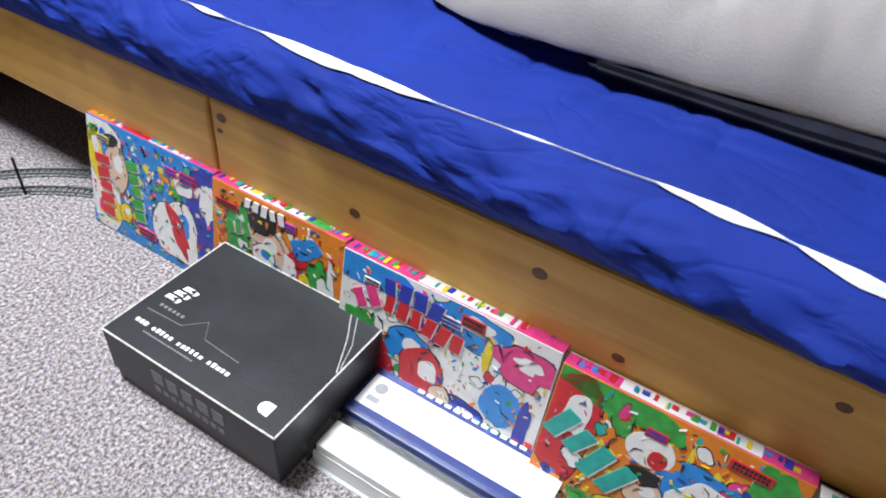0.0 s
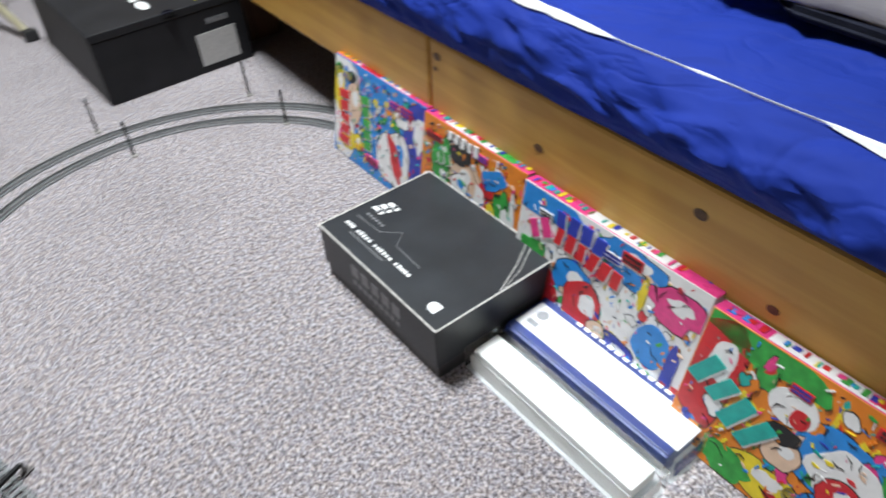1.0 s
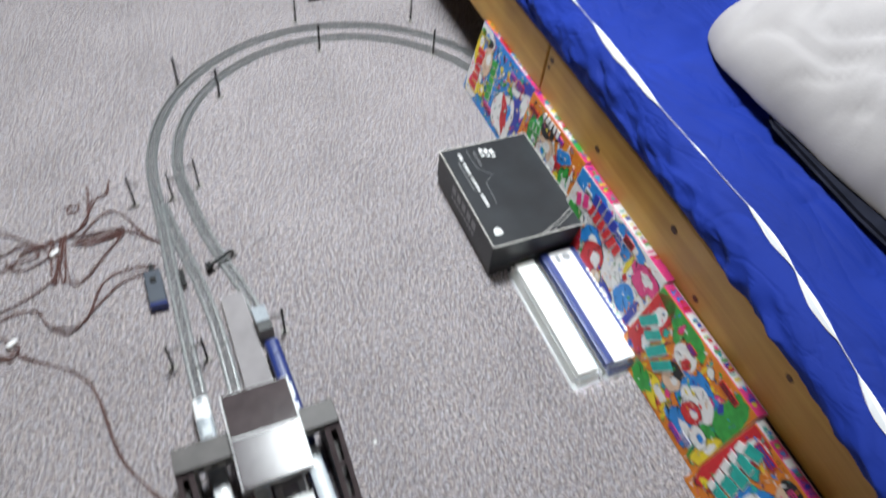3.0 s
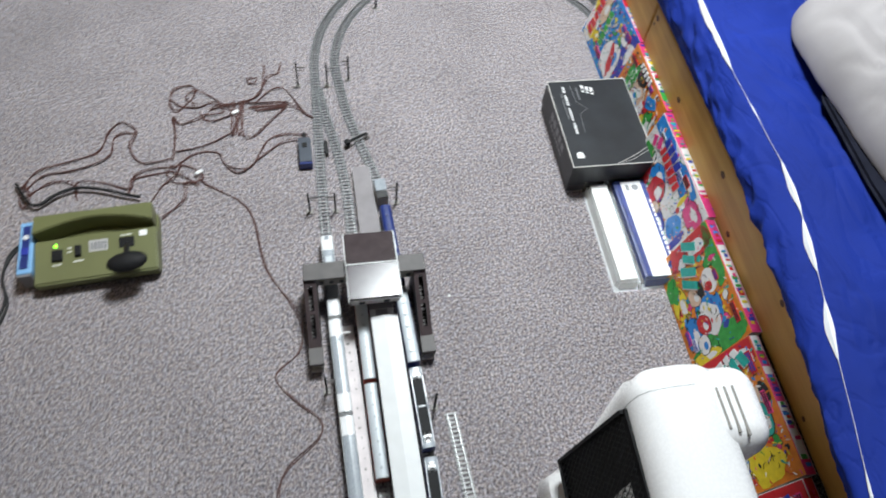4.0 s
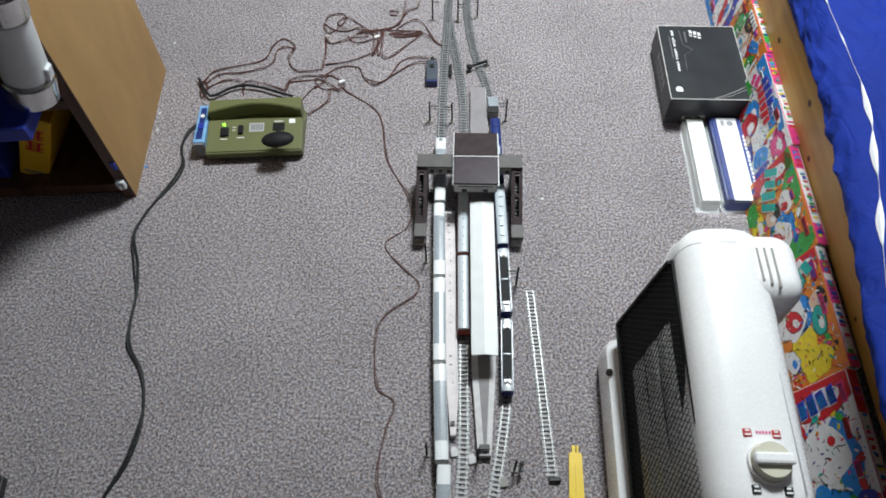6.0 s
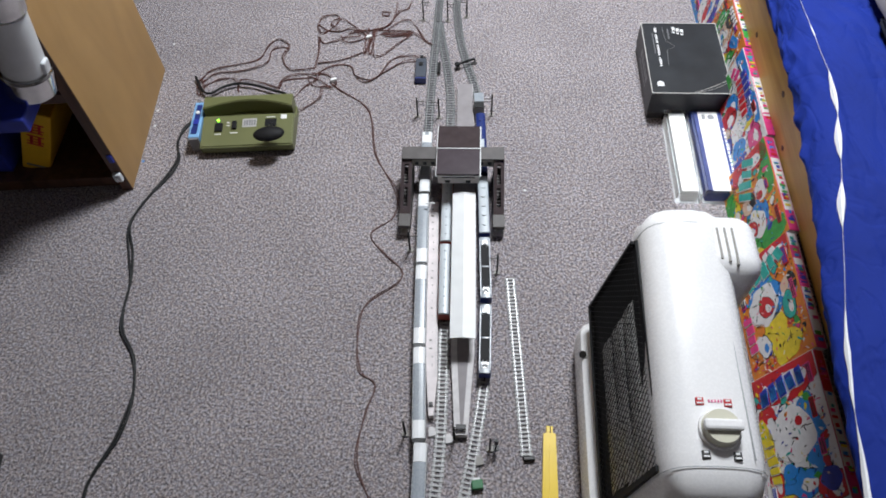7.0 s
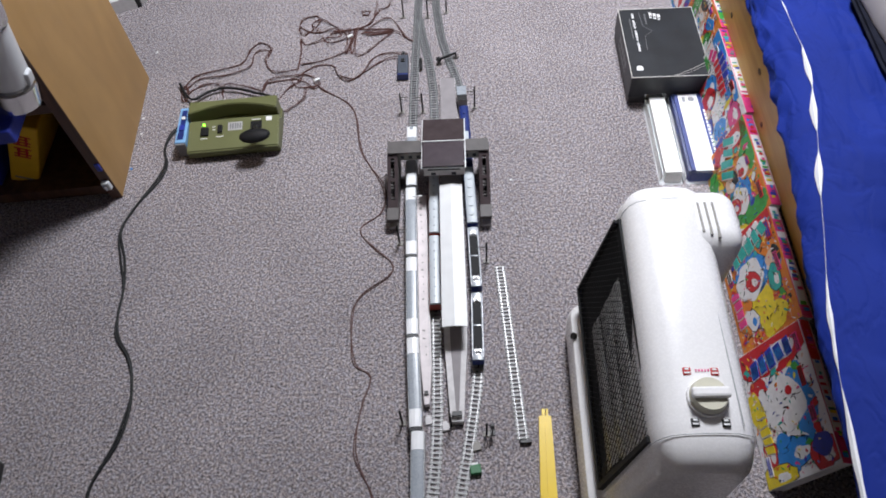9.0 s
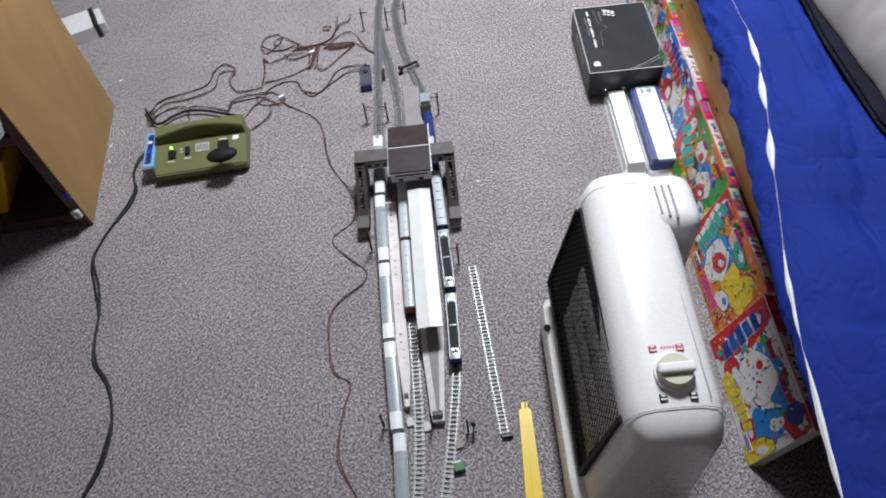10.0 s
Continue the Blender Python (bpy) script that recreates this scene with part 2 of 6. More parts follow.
M_LABEL = mat("grey_label", (0.42, 0.41, 0.40), 0.6, vary=0.12, scale=300)
M_GOLD = mat("pale_metal", (0.6, 0.55, 0.38), 0.35, 0.7, vary=0.1, scale=60)
M_INSIDE = mat("white_tray_card", (0.80, 0.79, 0.76), 0.7, vary=0.06, scale=30, bump=0.1)


# ---- builders ----
def part(name, bm, material, parent=None, label="", smooth=False):
    me = bpy.data.meshes.new(name)
    bmesh.ops.recalc_face_normals(bm, faces=bm.faces)
    if smooth:
        for e in bm.edges:
            e.smooth = e.calc_face_angle(0) < 0.6
    bm.to_mesh(me)
    bm.free()
    me.materials.append(material)
    if smooth:
        me.polygons.foreach_set("use_smooth", [True] * len(me.polygons))
    ob = new(name, me)
    if parent is not None:
        ob.parent = parent
    if label:
        ob["label"] = label
    return ob


def thing(name, m, label, category, group="", kind=""):
    ob = new(name)
    ob.empty_display_size = 0.02
    ob.matrix_world = m
    return tagged(ob, label, category, group, kind)


def rbox(bm, x0, x1, y0, y1, z0, z1, r=0.0, seg=2, m=None):
    got = bmesh.ops.create_cube(bm, size=1)["verts"]
    for v in got:
        v.co = Vector(((x0 + x1) / 2 + v.co.x * (x1 - x0), (y0 + y1) / 2 + v.co.y * (y1 - y0), (z0 + z1) / 2 + v.co.z * (z1 - z0)))
    if r > 0:
        edges = {e for v in got for e in v.link_edges}
        out = bmesh.ops.bevel(bm, geom=list(edges), offset=r, segments=seg, affect="EDGES", profile=0.5)
        got = list({v for f in out["faces"] for v in f.verts} | {v for v in got if v.is_valid})
    if m is not None:
        bmesh.ops.transform(bm, matrix=m, verts=[v for v in got if v.is_valid])
    return got


def box(name, dims, material, parent=None, r=0.0, label="", m=None, seg=2):
    bm = bmesh.new()
    rbox(bm, *dims, r=r, seg=seg, m=m)
    return part(name, bm, material, parent, label)


def prism(bm, outline, z0, z1, axis="z", r=0.0):
    """An outline (pairs) drawn out between z0 and z1 along an axis: z: (x, y); x: (y, z); y: (x, z)."""
    def at(p, h):
        return {"z": (p[0], p[1], h), "x": (h, p[0], p[1]), "y": (p[0], h, p[1])}[axis]
    a = [bm.verts.new(at(p, z0)) for p in outline]
    b = [bm.verts.new(at(p, z1)) for p in outline]
    n = len(outline)
    fs = [bm.faces.new(a), bm.faces.new(b[::-1])]
    fs += [bm.faces.new((a[i], b[i], b[(i + 1) % n], a[(i + 1) % n])) for i in range(n)]
    if r:
        bmesh.ops.recalc_face_normals(bm, faces=fs)
        bmesh.ops.bevel(bm, geom=list({e for f in fs for e in f.edges if e.calc_face_angle(0) > 0.6}), offset=r, segments=2, affect="EDGES")


def cyl(bm, x, y, z0, z1, r, n=20, r2=None, m=None):
    mm = Matrix.Translation((x, y, (z0 + z1) / 2))
    if m is not None:
        mm = m @ mm
    return bmesh.ops.create_cone(bm, cap_ends=True, segments=n, radius1=r, radius2=r if r2 is None else r2, depth=z1 - z0, matrix=mm)["verts"]


def smooth_line(pts, step=0.006):
    """Catmull-Rom through the points, as a list of Vectors about step apart."""
    p = [Vector(q) for q in pts]
    p = [2 * p[0] - p[1]] + p + [2 * p[-1] - p[-2]]
    out = []
    for i in range(1, len(p) - 2):
        n = max(1, int((p[i + 1] - p[i]).length / step))
        for k in range(n):
            t = k / n
            out.append(0.5 * ((2 * p[i]) + (p[i + 1] - p[i - 1]) * t + (2 * p[i - 1] - 5 * p[i] + 4 * p[i + 1] - p[i + 2]) * t * t
                              + (3 * p[i] - 3 * p[i + 1] + p[i + 2] - p[i - 1]) * t ** 3))
    out.append(p[-2])
    return out


def tube(bm, line, r, n=6):
    rings = []
    for i, p in enumerate(line):
        d = (line[min(i + 1, len(line) - 1)] - line[max(i - 1, 0)]).normalized()
        side = d.cross(Vector((0, 0, 1)))
        side = side.normalized() if side.length > 1e-4 else Vector((1, 0, 0))
        up = side.cross(d).normalized()
        rings.append([bm.verts.new(p + r * (math.cos(a) * side + math.sin(a) * up)) for a in (2 * math.pi * k / n for k in range(n))])
    for a, b in zip(rings, rings[1:]):
        for k in range(n):
            bm.faces.new((a[k], a[(k + 1) % n], b[(k + 1) % n], b[k]))
    bm.faces.new(rings[0])
    bm.faces.new(rings[-1][::-1])


def sweep(bm, line, off, w, z0, z1):
    """A rectangular bar along a flat line, moved off to its right."""
    rings = []
    for i, p in enumerate(line):
        d = (line[min(i + 1, len(line) - 1)] - line[max(i - 1, 0)]).normalized()
        s = Vector((d.y, -d.x, 0))
        a, b = p + s * (off - w / 2), p + s * (off + w / 2)
        rings.append([bm.verts.new((q.x, q.y, z)) for q, z in ((a, z0), (b, z0), (b, z1), (a, z1))])
    for a, b in zip(rings, rings[1:]):
        for k in range(4):
            bm.faces.new((a[k], a[(k + 1) % 4], b[(k + 1) % 4], b[k]))
    bm.faces.new(rings[0])
    bm.faces.new(rings[-1][::-1])


def spaced(line, gap):
    """Places and directions along a line, gap apart."""
    out, left = [], 0.0
    for a, b in zip(line, line[1:]):
        d = b - a
        length = d.length
        while left < length:
            out.append((a + d * (left / length), d.normalized()))
            left += gap
        left -= length
    return out


# ---- room ----
def wall(name, dims):
    return tagged(box(name, dims, M_WALL), "off-white papered room wall", "wall", kind="structure")


tagged(box("floor", (-1.6, 1.9, -1.5, 2.9, -0.06, 0.0), M_CARPET), "grey-brown flecked loop-pile carpet floor", "floor", kind="structure")
wall("wall_north", (-1.6, 1.9, 2.9, 3.0, -0.06, 2.4))
wall("wall_south", (-1.6, 1.9, -1.6, -1.5, -0.06, 2.4))
wall("wall_west", (-1.7, -1.6, -1.6, 3.0, -0.06, 2.4))
wall("wall_east", (1.9, 2.0, -1.6, 3.0, -0.06, 2.4))
tagged(box("ceiling", (-1.7, 2.0, -1.6, 3.0, 2.4, 2.5), M_CEIL), "plain white ceiling", "ceiling", kind="structure")


def ceiling_lamp():
    t = thing("ceiling_lamp", pose(0.27, 1.10, 1.84), "round white pendant lamp hanging from the ceiling, switched on", "lamp")
    bm = bmesh.new()
    cyl(bm, 0, 0, -0.05, 0, 0.3, 40)
    part("base", bm, M_WHITE, t)
    bm = bmesh.new()
    cyl(bm, 0, 0, 0, 0.56, 0.006, 10)
    part("cord", bm, M_WHITE, t)
    bm = bmesh.new()
    cyl(bm, 0, 0, -0.14, -0.05, 0.24, 40, 0.29)
    part("shade", bm, M_LAMP, t)


ceiling_lamp()

# ---- bed ----
RAIL_X = 0.488


def bed():
    t = thing("bed", pose(RAIL_X + 0.001, 0.8, 0, 0, 0, -0.6), "low bed with a varnished knotty pine side rail", "bed")
    y0, y1 = -1.15, 1.15
    for a, b in ((y0, 0.045), (0.0475, y1)):
        rail = box("side_rail", (0, 0.022, a, b, 0.112, 0.205), M_PINE, t, r=0.004)
        for ky, kz, kr in ((0.031, 0.188, 0.0062), (0.035, 0.174, 0.0035), (-0.116, 0.153, 0.0062), (-0.284, 0.178, 0.0068), (-0.355, 0.135, 0.0055),
                           (-0.49, 0.182, 0.0055), (0.42, 0.15, 0.006), (-0.74, 0.15, 0.006), (-0.62, 0.13, 0.004)):
            if a < ky < b:
                bm = bmesh.new()
                cyl(bm, 0, 0, -0.0006, 0.0006, kr * 0.8, 14)
                bmesh.ops.transform(bm, matrix=Matrix.Translation((0.0001, ky, kz)) @ pose(0, 0, 0, 0, 90) @ Matrix.Diagonal((0.85, 1.15, 1, 1)), verts=bm.verts)
                part("knot", bm, M_KNOT, rail, "dark round wood knot")
    box("far_rail", (1.0, 1.022, y0, y1, 0.112, 0.205), M_PINE, t, r=0.004)
    box("base_board", (0.024, 0.998, y0, y1, 0.165, 0.19), M_DARKWOOD, t)
    for x in (0.03, 0.93):
        for y in (y0 + 0.02, 0.6, y1 - 0.08):
            box("leg", (x, x + 0.06, y, y + 0.06, 0, 0.163), M_DARKWOOD, t, r=0.004)
    box("headboard", (0.0, 1.022, y1 + 0.002, y1 + 0.026, 0.05, 0.6), M_PINE, t, r=0.004)


bed()


# the cover's edge line and its fullest bulge over the rail, along the bed
EDGE_Y, EDGE_X = (-0.34, -0.18, -0.12, -0.04, 0.05, 0.16, 0.25, 0.30, 0.39, 0.46, 0.56, 0.70, 0.93), (0.372, 0.386, 0.394, 0.402, 0.417, 0.442, 0.464, 0.476, 0.495, 0.502, 0.497, 0.502, 0.512)
BULGE_Y, BULGE_X = (-0.34, -0.09, 0.0, 0.11, 0.20, 0.27, 0.385, 0.50, 0.60, 0.80), (0.402, 0.408, 0.411, 0.416, 0.428, 0.436, 0.450, 0.460, 0.465, 0.472)


def cover_point(u, y):
    """The mattress cover: u 0 at the hem on the rail's top, 1 at the piping, then on over the top."""
    n1 = noise.noise(Vector((u * 1.3 + 4, y * 9, 0.3)))
    n2 = noise.noise(Vector((u * 2.5 + y * 14, y * 22, 1.7)))
    n3 = noise.noise(Vector((u * 5.0 - y * 30, y * 30, 5.1)))
    edge = float(np.interp(y, EDGE_Y, EDGE_X))
    if u <= 1:
        hem, bulge = 0.4885, float(np.interp(y, BULGE_Y, BULGE_X)) + 0.006
        m = 0.45
        x = hem * (u - m) * (u - 1) / m + bulge * u * (u - 1) / (m * (m - 1)) + edge * u * (u - m) / (1 - m)
        z = 0.2055 + 0.0665 * u ** 0.9 + 0.0022 * noise.noise(Vector((y * 16, 3.1, 0))) * (1 - u)
        amp = math.sin(min(1, u + 0.03) * math.pi) * 0.8
        ridge = 0.5 - abs(noise.noise(Vector((u * 1.6 + y * 10, y * 17 - u * 1.2, 8.3))))
        crease = 0.4 - abs(noise.noise(Vector((u * 2.2 - y * 13, y * 9 + u * 3, 2.9))))
        x += amp * (0.018 * min(0.0, ridge - 0.32) + 0.014 * min(0.0, crease - 0.2) + 0.006)
        x -= amp * (0.003 * n1 + 0.0045 * n2 + 0.0045 * n3 + 0.004 * noise.noise(Vector((u * 7 - y * 46, y * 40, 2.2))) + 0.006 * (0.5 - abs(noise.noise(Vector((u * 3.4 + y * 24, y * 26 - u * 2.4, 6.6))))) ** 3 * 4)
        z += amp * 0.004 * n2
    else:
        v = u - 1
        x = edge + v * (1.40 - edge) / 0.9
        z = 0.272 + 0.022 * (1 - math.exp(-v * 14)) + 0.006 * min(1, v * 12) * (n1 + 0.8 * noise.noise(Vector((x * 11, y * 9, 2)))) + 0.0035 * min(1, v * 20) * noise.noise(Vector((x * 28 + y * 9, y * 12 - x * 20, 4)))
        fold = abs(noise.noise(Vector((x * 4 + y * 3, y * 4.5 - x * 2, 6.2))))
        z -= 0.006 * math.exp(-v * 70) + 0.009 * max(0.0, 0.06 - fold) / 0.06 * min(1, v * 15) * (0.35 + 0.65 * abs(n1))
        # narrow pulled creases running in from the edge
        pull = abs(noise.noise(Vector((x * 2.2, y * 13 + x * 3, 9.4))))
        z -= 0.005 * max(0.0, 0.07 - pull) / 0.07 * min(1, v * 12) * max(0.0, 1 - v * 2.2)
    return Vector((x, y, z))


def mattress():
    t = thing("mattress", Matrix(), "mattress in a creased royal blue cotton cover on the bed", "mattress")
    bm = bmesh.new()
    us = [k / 26 for k in range(27)] + [1 + 0.9 * (k / 60) ** 1.4 for k in range(1, 61)]
    ys = [-0.34 + 0.0065 * k for k in range(350)]
    grid = [[bm.verts.new(cover_point(u, y)) for u in us] for y in ys]
    for a, b in zip(grid, grid[1:]):
        for k in range(len(us) - 1):
            bm.faces.new((a[k], a[k + 1], b[k + 1], b[k]))
    part("cover", bm, M_BLUE, t, "creased royal blue cotton cover", True)
    box("core", (0.513, 1.38, -0.33, 1.92, 0.193, 0.248), M_BLUE, t, r=0.01)

    def width(y):
        w = 0.0003
        for c, half, top in ((0.73, 0.06, 0.0075), (0.67, 0.05, 0.006), (0.42, 0.042, 0.0058), (0.338, 0.038, 0.0068), (0.232, 0.036, 0.0075), (0.03, 0.06, 0.0042), (-0.12, 0.08, 0.0052),
                             (0.545, 0.018, 0.0016), (0.85, 0.022, 0.0034), (0.915, 0.024, 0.0034), (1.0, 0.03, 0.0034), (1.12, 0.04, 0.0034)):
            d = abs(y - c) / half
            if d < 1:
                w = max(w, top * (1 - d * d) * (0.85 + 0.3 * noise.noise(Vector((y * 40, 0, 9)))))
        return w

    bm = bmesh.new()
    rows = []
    for y in [-0.33 + 0.004 * k for k in range(430)]:
        w = width(y)
        p = cover_point(1.0, y) + Vector((-0.001, 0, 0.003))
        wob = 0.004 * noise.noise(Vector((y * 10, 1, 5)))
        rows.append([bm.verts.new((p.x + dx + wob, y, p.z + dz)) for dx, dz in ((-w * 0.7, -w * 0.55 - 0.001), (-w * 0.3, w * 0.25 - 0.0006), (w * 0.3, w * 0.32 - 0.0006), (w * 0.7, -0.0022))])
    for a, b in zip(rows, rows[1:]):
        for k in range(3):
            bm.faces.new((a[k], a[k + 1], b[k + 1], b[k]))
        bm.faces.new((a[3], a[0], b[0], b[3]))
    part("piping", bm, M_SEAM, t, "white piping along the edge", True)


mattress()


def pillow():
    t = thing("pillow", pose(0.860, 0.427, 0.286, 0, 0, 4), "plump off-white velour pillow on the bed", "pillow")
    bm = bmesh.new()
    n, m = 90, 120
    hx, hy = 0.268, 0.315

    def at(i, k, side):
        a, b = math.sin((i / n - 0.5) * math.pi), math.sin((k / m - 0.5) * math.pi)
        puff = (max(0, 1 - abs(a) ** 3.0) * max(0, 1 - abs(b) ** 3.0)) ** 0.5
        # blunt corners
        x = a * hx * (1 - 0.13 * b ** 6 * abs(a))
        y = b * hy * (1 - 0.10 * a ** 6 * abs(b))
        rim = 0.016 - 0.006 * (a * a * b * b) ** 2
        edge = (1 - puff) ** 0.5 * puff * 2
        gather = 0.5 - abs(noise.noise(Vector((x * 16, y * 16, 3.1 + side))))
        wrinkle = noise.noise(Vector((x * 9, y * 11, 2))) * 0.016 + noise.noise(Vector((x * 26 + y * 10, y * 18, 4))) * 0.007 - 0.012 * max(0.0, 0.10 - abs(noise.noise(Vector((x * 7 + y * 5, y * 9 - x * 4, 11))))) / 0.10
        draw = noise.noise(Vector((math.atan2(b, a) * 9, puff * 1.2, side * 5))) * 0.010 * edge
        z = rim + side * (0.132 if side > 0 else 0.016) * puff + (wrinkle - 0.010 * max(0, gather - 0.36) / 0.14) * puff + draw
        out = 1 + 0.02 * noise.noise(Vector((a * 4, b * 4, 7)))
        return Vector((x * out, y * out, max(0.0, z)))

    grids = [[[bm.verts.new(at(i, k, side)) for k in range(m + 1)] for i in range(n + 1)] for side in (1, -1)]
    for g in grids:
        for i in range(n):
            for k in range(m):
                bm.faces.new((g[i][k], g[i + 1][k], g[i + 1][k + 1], g[i][k + 1]))
    bmesh.ops.remove_doubles(bm, verts=[v for g in grids for i, r in enumerate(g) for k, v in enumerate(r) if i in (0, n) or k in (0, m)], dist=0.0002)
    case = part("pillow_case", bm, M_PILLOW, t, "", True)
    for e in case.data.edges:
        e.use_edge_sharp = False


pillow()
# dark slab: folded cloth, widened to stand in for the pillow's shade
bm = bmesh.new()
prism(bm, [(0.605, 0.12), (0.80, 0.08), (1.1, 0.1), (1.12, 0.64), (0.9, 0.66), (0.66, 0.64), (0.580, 0.54), (0.575, 0.40), (0.582, 0.24)], 0.290, 0.299, r=0.004)
tagged(part("cloth_and_shade", bm, M_CLOTHSHADE), "dark navy slab for folded cloth and the shade under the pillow", "cloth")


# ---- comics leaning below the rail ----
def blob(bm, x, z, rx, rz, h, turn=0.0, n=22, wob=0.0, seed=0.0):
    """A flat raised patch on a cover: x along the cover, z up it."""
    c, s = math.cos(turn), math.sin(turn)
    ring = []
    for k in range(n):
        a = 2 * math.pi * k / n
        f = 1 + wob * noise.noise(Vector((math.cos(a) * 1.5 + seed, math.sin(a) * 1.5, seed * 3.1)))
        p, q = rx * f * math.cos(a), rz * f * math.sin(a)
        ring.append((x + c * p - s * q, z + s * p + c * q))
    prism(bm, ring, 0, h)


def bars(bm, x, z, w, hgt, count, h, turn=0.0, rnd=None):
    """Unreadable lettering as plain bars in a row."""
    rnd = rnd or random.Random(3)
    c, s = math.cos(turn), math.sin(turn)
    step = w / count
    for k in range(count):
        cx = -w / 2 + step * (k + 0.5)
        bw, bh = step * rnd.uniform(0.3, 0.42), hgt * rnd.uniform(0.36, 0.5)
        dz = hgt * rnd.uniform(-0.06, 0.06)
        sk = rnd.uniform(-0.3, 0.3) * bw
        pts = [(cx - bw + sk, dz - bh), (cx + bw + sk, dz - bh * 0.9), (cx + bw - sk, dz + bh), (cx - bw - sk, dz + bh * 0.95)]
        prism(bm, [(x + c * p - s * q, z + s * p + c * q) for p, q in pts], 0, h)


def comic(y_far, y_near, base_x, title, ground, patches, label, spine, seed):
    """A paperback on its long edge, spine up, leaning on the bed rail. Patches: (material, x, z, rx, rz, turn, wobble, level)."""
    length, tall, thick = y_far - y_near - 0.003, 0.128, 0.017
    lean = math.asin((0.4745 + ((y_far + y_near) / 2 - 0.65) * 0.030 - base_x) / tall)
    # local: x along the cover from its far end, y up the cover, z out of it
    right, up = Vector((0, -1, 0)), Vector((math.sin(lean), 0, math.cos(lean)))
    out = right.cross(up)
    m = Matrix((right, up, out)).transposed().to_4x4()
    m.translation = Vector((base_x, y_far, 0.001))
    t = thing("comic_book", m, label, "book", "comics leaning along the bed")
    bm = bmesh.new()
    rbox(bm, 0.001, length - 0.001, 0.001, tall - 0.002, -thick + 0.001, -0.001)
    part("page_block", bm, M_PAPER, t)
    cover = box("cover", (0, length, 0, tall, -0.001, 0), ground, t, r=0.0003, seg=1)
    box("back_cover", (0, length, 0, tall, -thick, -thick + 0.0009), M_PAPER, t)
    sp = box("spine", (0, length, tall - 0.0015, tall, -thick + 0.001, -0.001), M_PINK, t)
    box("title_field", (0.24 * length, 0.80 * length, tall, tall + 0.0002, -thick + 0.002, -0.002), M_PAPER, sp)
    for k, (material, x, z, rx, rz, turn, wob, level) in enumerate(patches):
        bm = bmesh.new()
        # keep the patch on the cover
        blob(bm, x * length, z * tall, rx, rz, 0.0003 + 0.00025 * level, turn, 24, wob, seed + k)
        bmesh.ops.bisect_plane(bm, geom=list(bm.verts) + list(bm.edges) + list(bm.faces), plane_co=(0, 0.001, 0), plane_no=(0, -1, 0), clear_outer=True)
        bmesh.ops.bisect_plane(bm, geom=list(bm.verts) + list(bm.edges) + list(bm.faces), plane_co=(0, tall - 0.001, 0), plane_no=(0, 1, 0), clear_outer=True)
        bmesh.ops.bisect_plane(bm, geom=list(bm.verts) + list(bm.edges) + list(bm.faces), plane_co=(0.001, 0, 0), plane_no=(-1, 0, 0), clear_outer=True)
        bmesh.ops.bisect_plane(bm, geom=list(bm.verts) + list(bm.edges) + list(bm.faces), plane_co=(length - 0.001, 0, 0), plane_no=(1, 0, 0), clear_outer=True)
        part("printed_patch", bm, material, cover)
        if k % 3 != 2 and material is not M_BLACK and 0.009 < rx < 0.036:
            # dark drawn contour and a paler inner patch
            for grow, ink, lift in ((1, M_BLACK, -0.00018), (-1, M_PAPER if material is not M_PAPER else M_INKBLUE, 0.00012)):
                bm = bmesh.new()
                f = 1 + 0.0011 / rx if grow > 0 else 0.42
                g = 1 + 0.0011 / rz if grow > 0 else 0.38
                cx, cz = (x * length, z * tall) if grow > 0 else (x * length + 0.2 * rx, z * tall + 0.25 * rz)
                blob(bm, cx, cz, rx * f, rz * g, 0.0003 + 0.00025 * level + lift, turn, 24, wob, seed + k)
                for co, no in (((0, 0.001, 0), (0, -1, 0)), ((0, tall - 0.001, 0), (0, 1, 0)), ((0.001, 0, 0), (-1, 0, 0)), ((length - 0.001, 0, 0), (1, 0, 0))):
                    bmesh.ops.bisect_plane(bm, geom=list(bm.verts) + list(bm.edges) + list(bm.faces), plane_co=co, plane_no=no, clear_outer=True)
                part("drawn_contour" if grow > 0 else "printed_patch", bm, ink, cover)
    rnd = random.Random(seed)
    for material, x, z, w, h, n, turn in title:
        bm = bmesh.new()
        bars(bm, x * length, z * tall, w, h, n, 0.0017, turn, random.Random(seed + n))
        part("title_lettering", bm, material, cover)["kind"] = "stuff"
        bm = bmesh.new()
        bars(bm, x * length, z * tall, w, h, n, 0.0014, turn, random.Random(seed + n))
        for v in bm.verts:
            v.co.x += 0.0011
            v.co.y -= 0.0011
        part("letter_shadow", bm, M_PAPER if material is not M_PAPER else M_BLACK, cover)["kind"] = "stuff"
    inks = [M_PINK, M_TEAL, M_YELINK, M_INKBLUE, M_RED, M_GREENINK, M_DEEPBLUE]
    for k, (a, b, material) in enumerate(spine):
        bm = bmesh.new()
        rbox(bm, a * length, b * length, tall, tall + 0.0003, -thick + 0.002, -0.002)
        part("spine_band", bm, material, sp)
    for k in range(34):
        x = rnd.uniform(0.02, 0.95) * length
        w = rnd.uniform(0.0015, 0.006)
        bm = bmesh.new()
        rbox(bm, x, min(length - 0.001, x + w), tall + 0.0003, tall + 0.0006 + 0.00002 * k, -thick + rnd.uniform(0.003, 0.007), -rnd.uniform(0.003, 0.008))
        part("spine_mark", bm, rnd.choice(inks), sp)
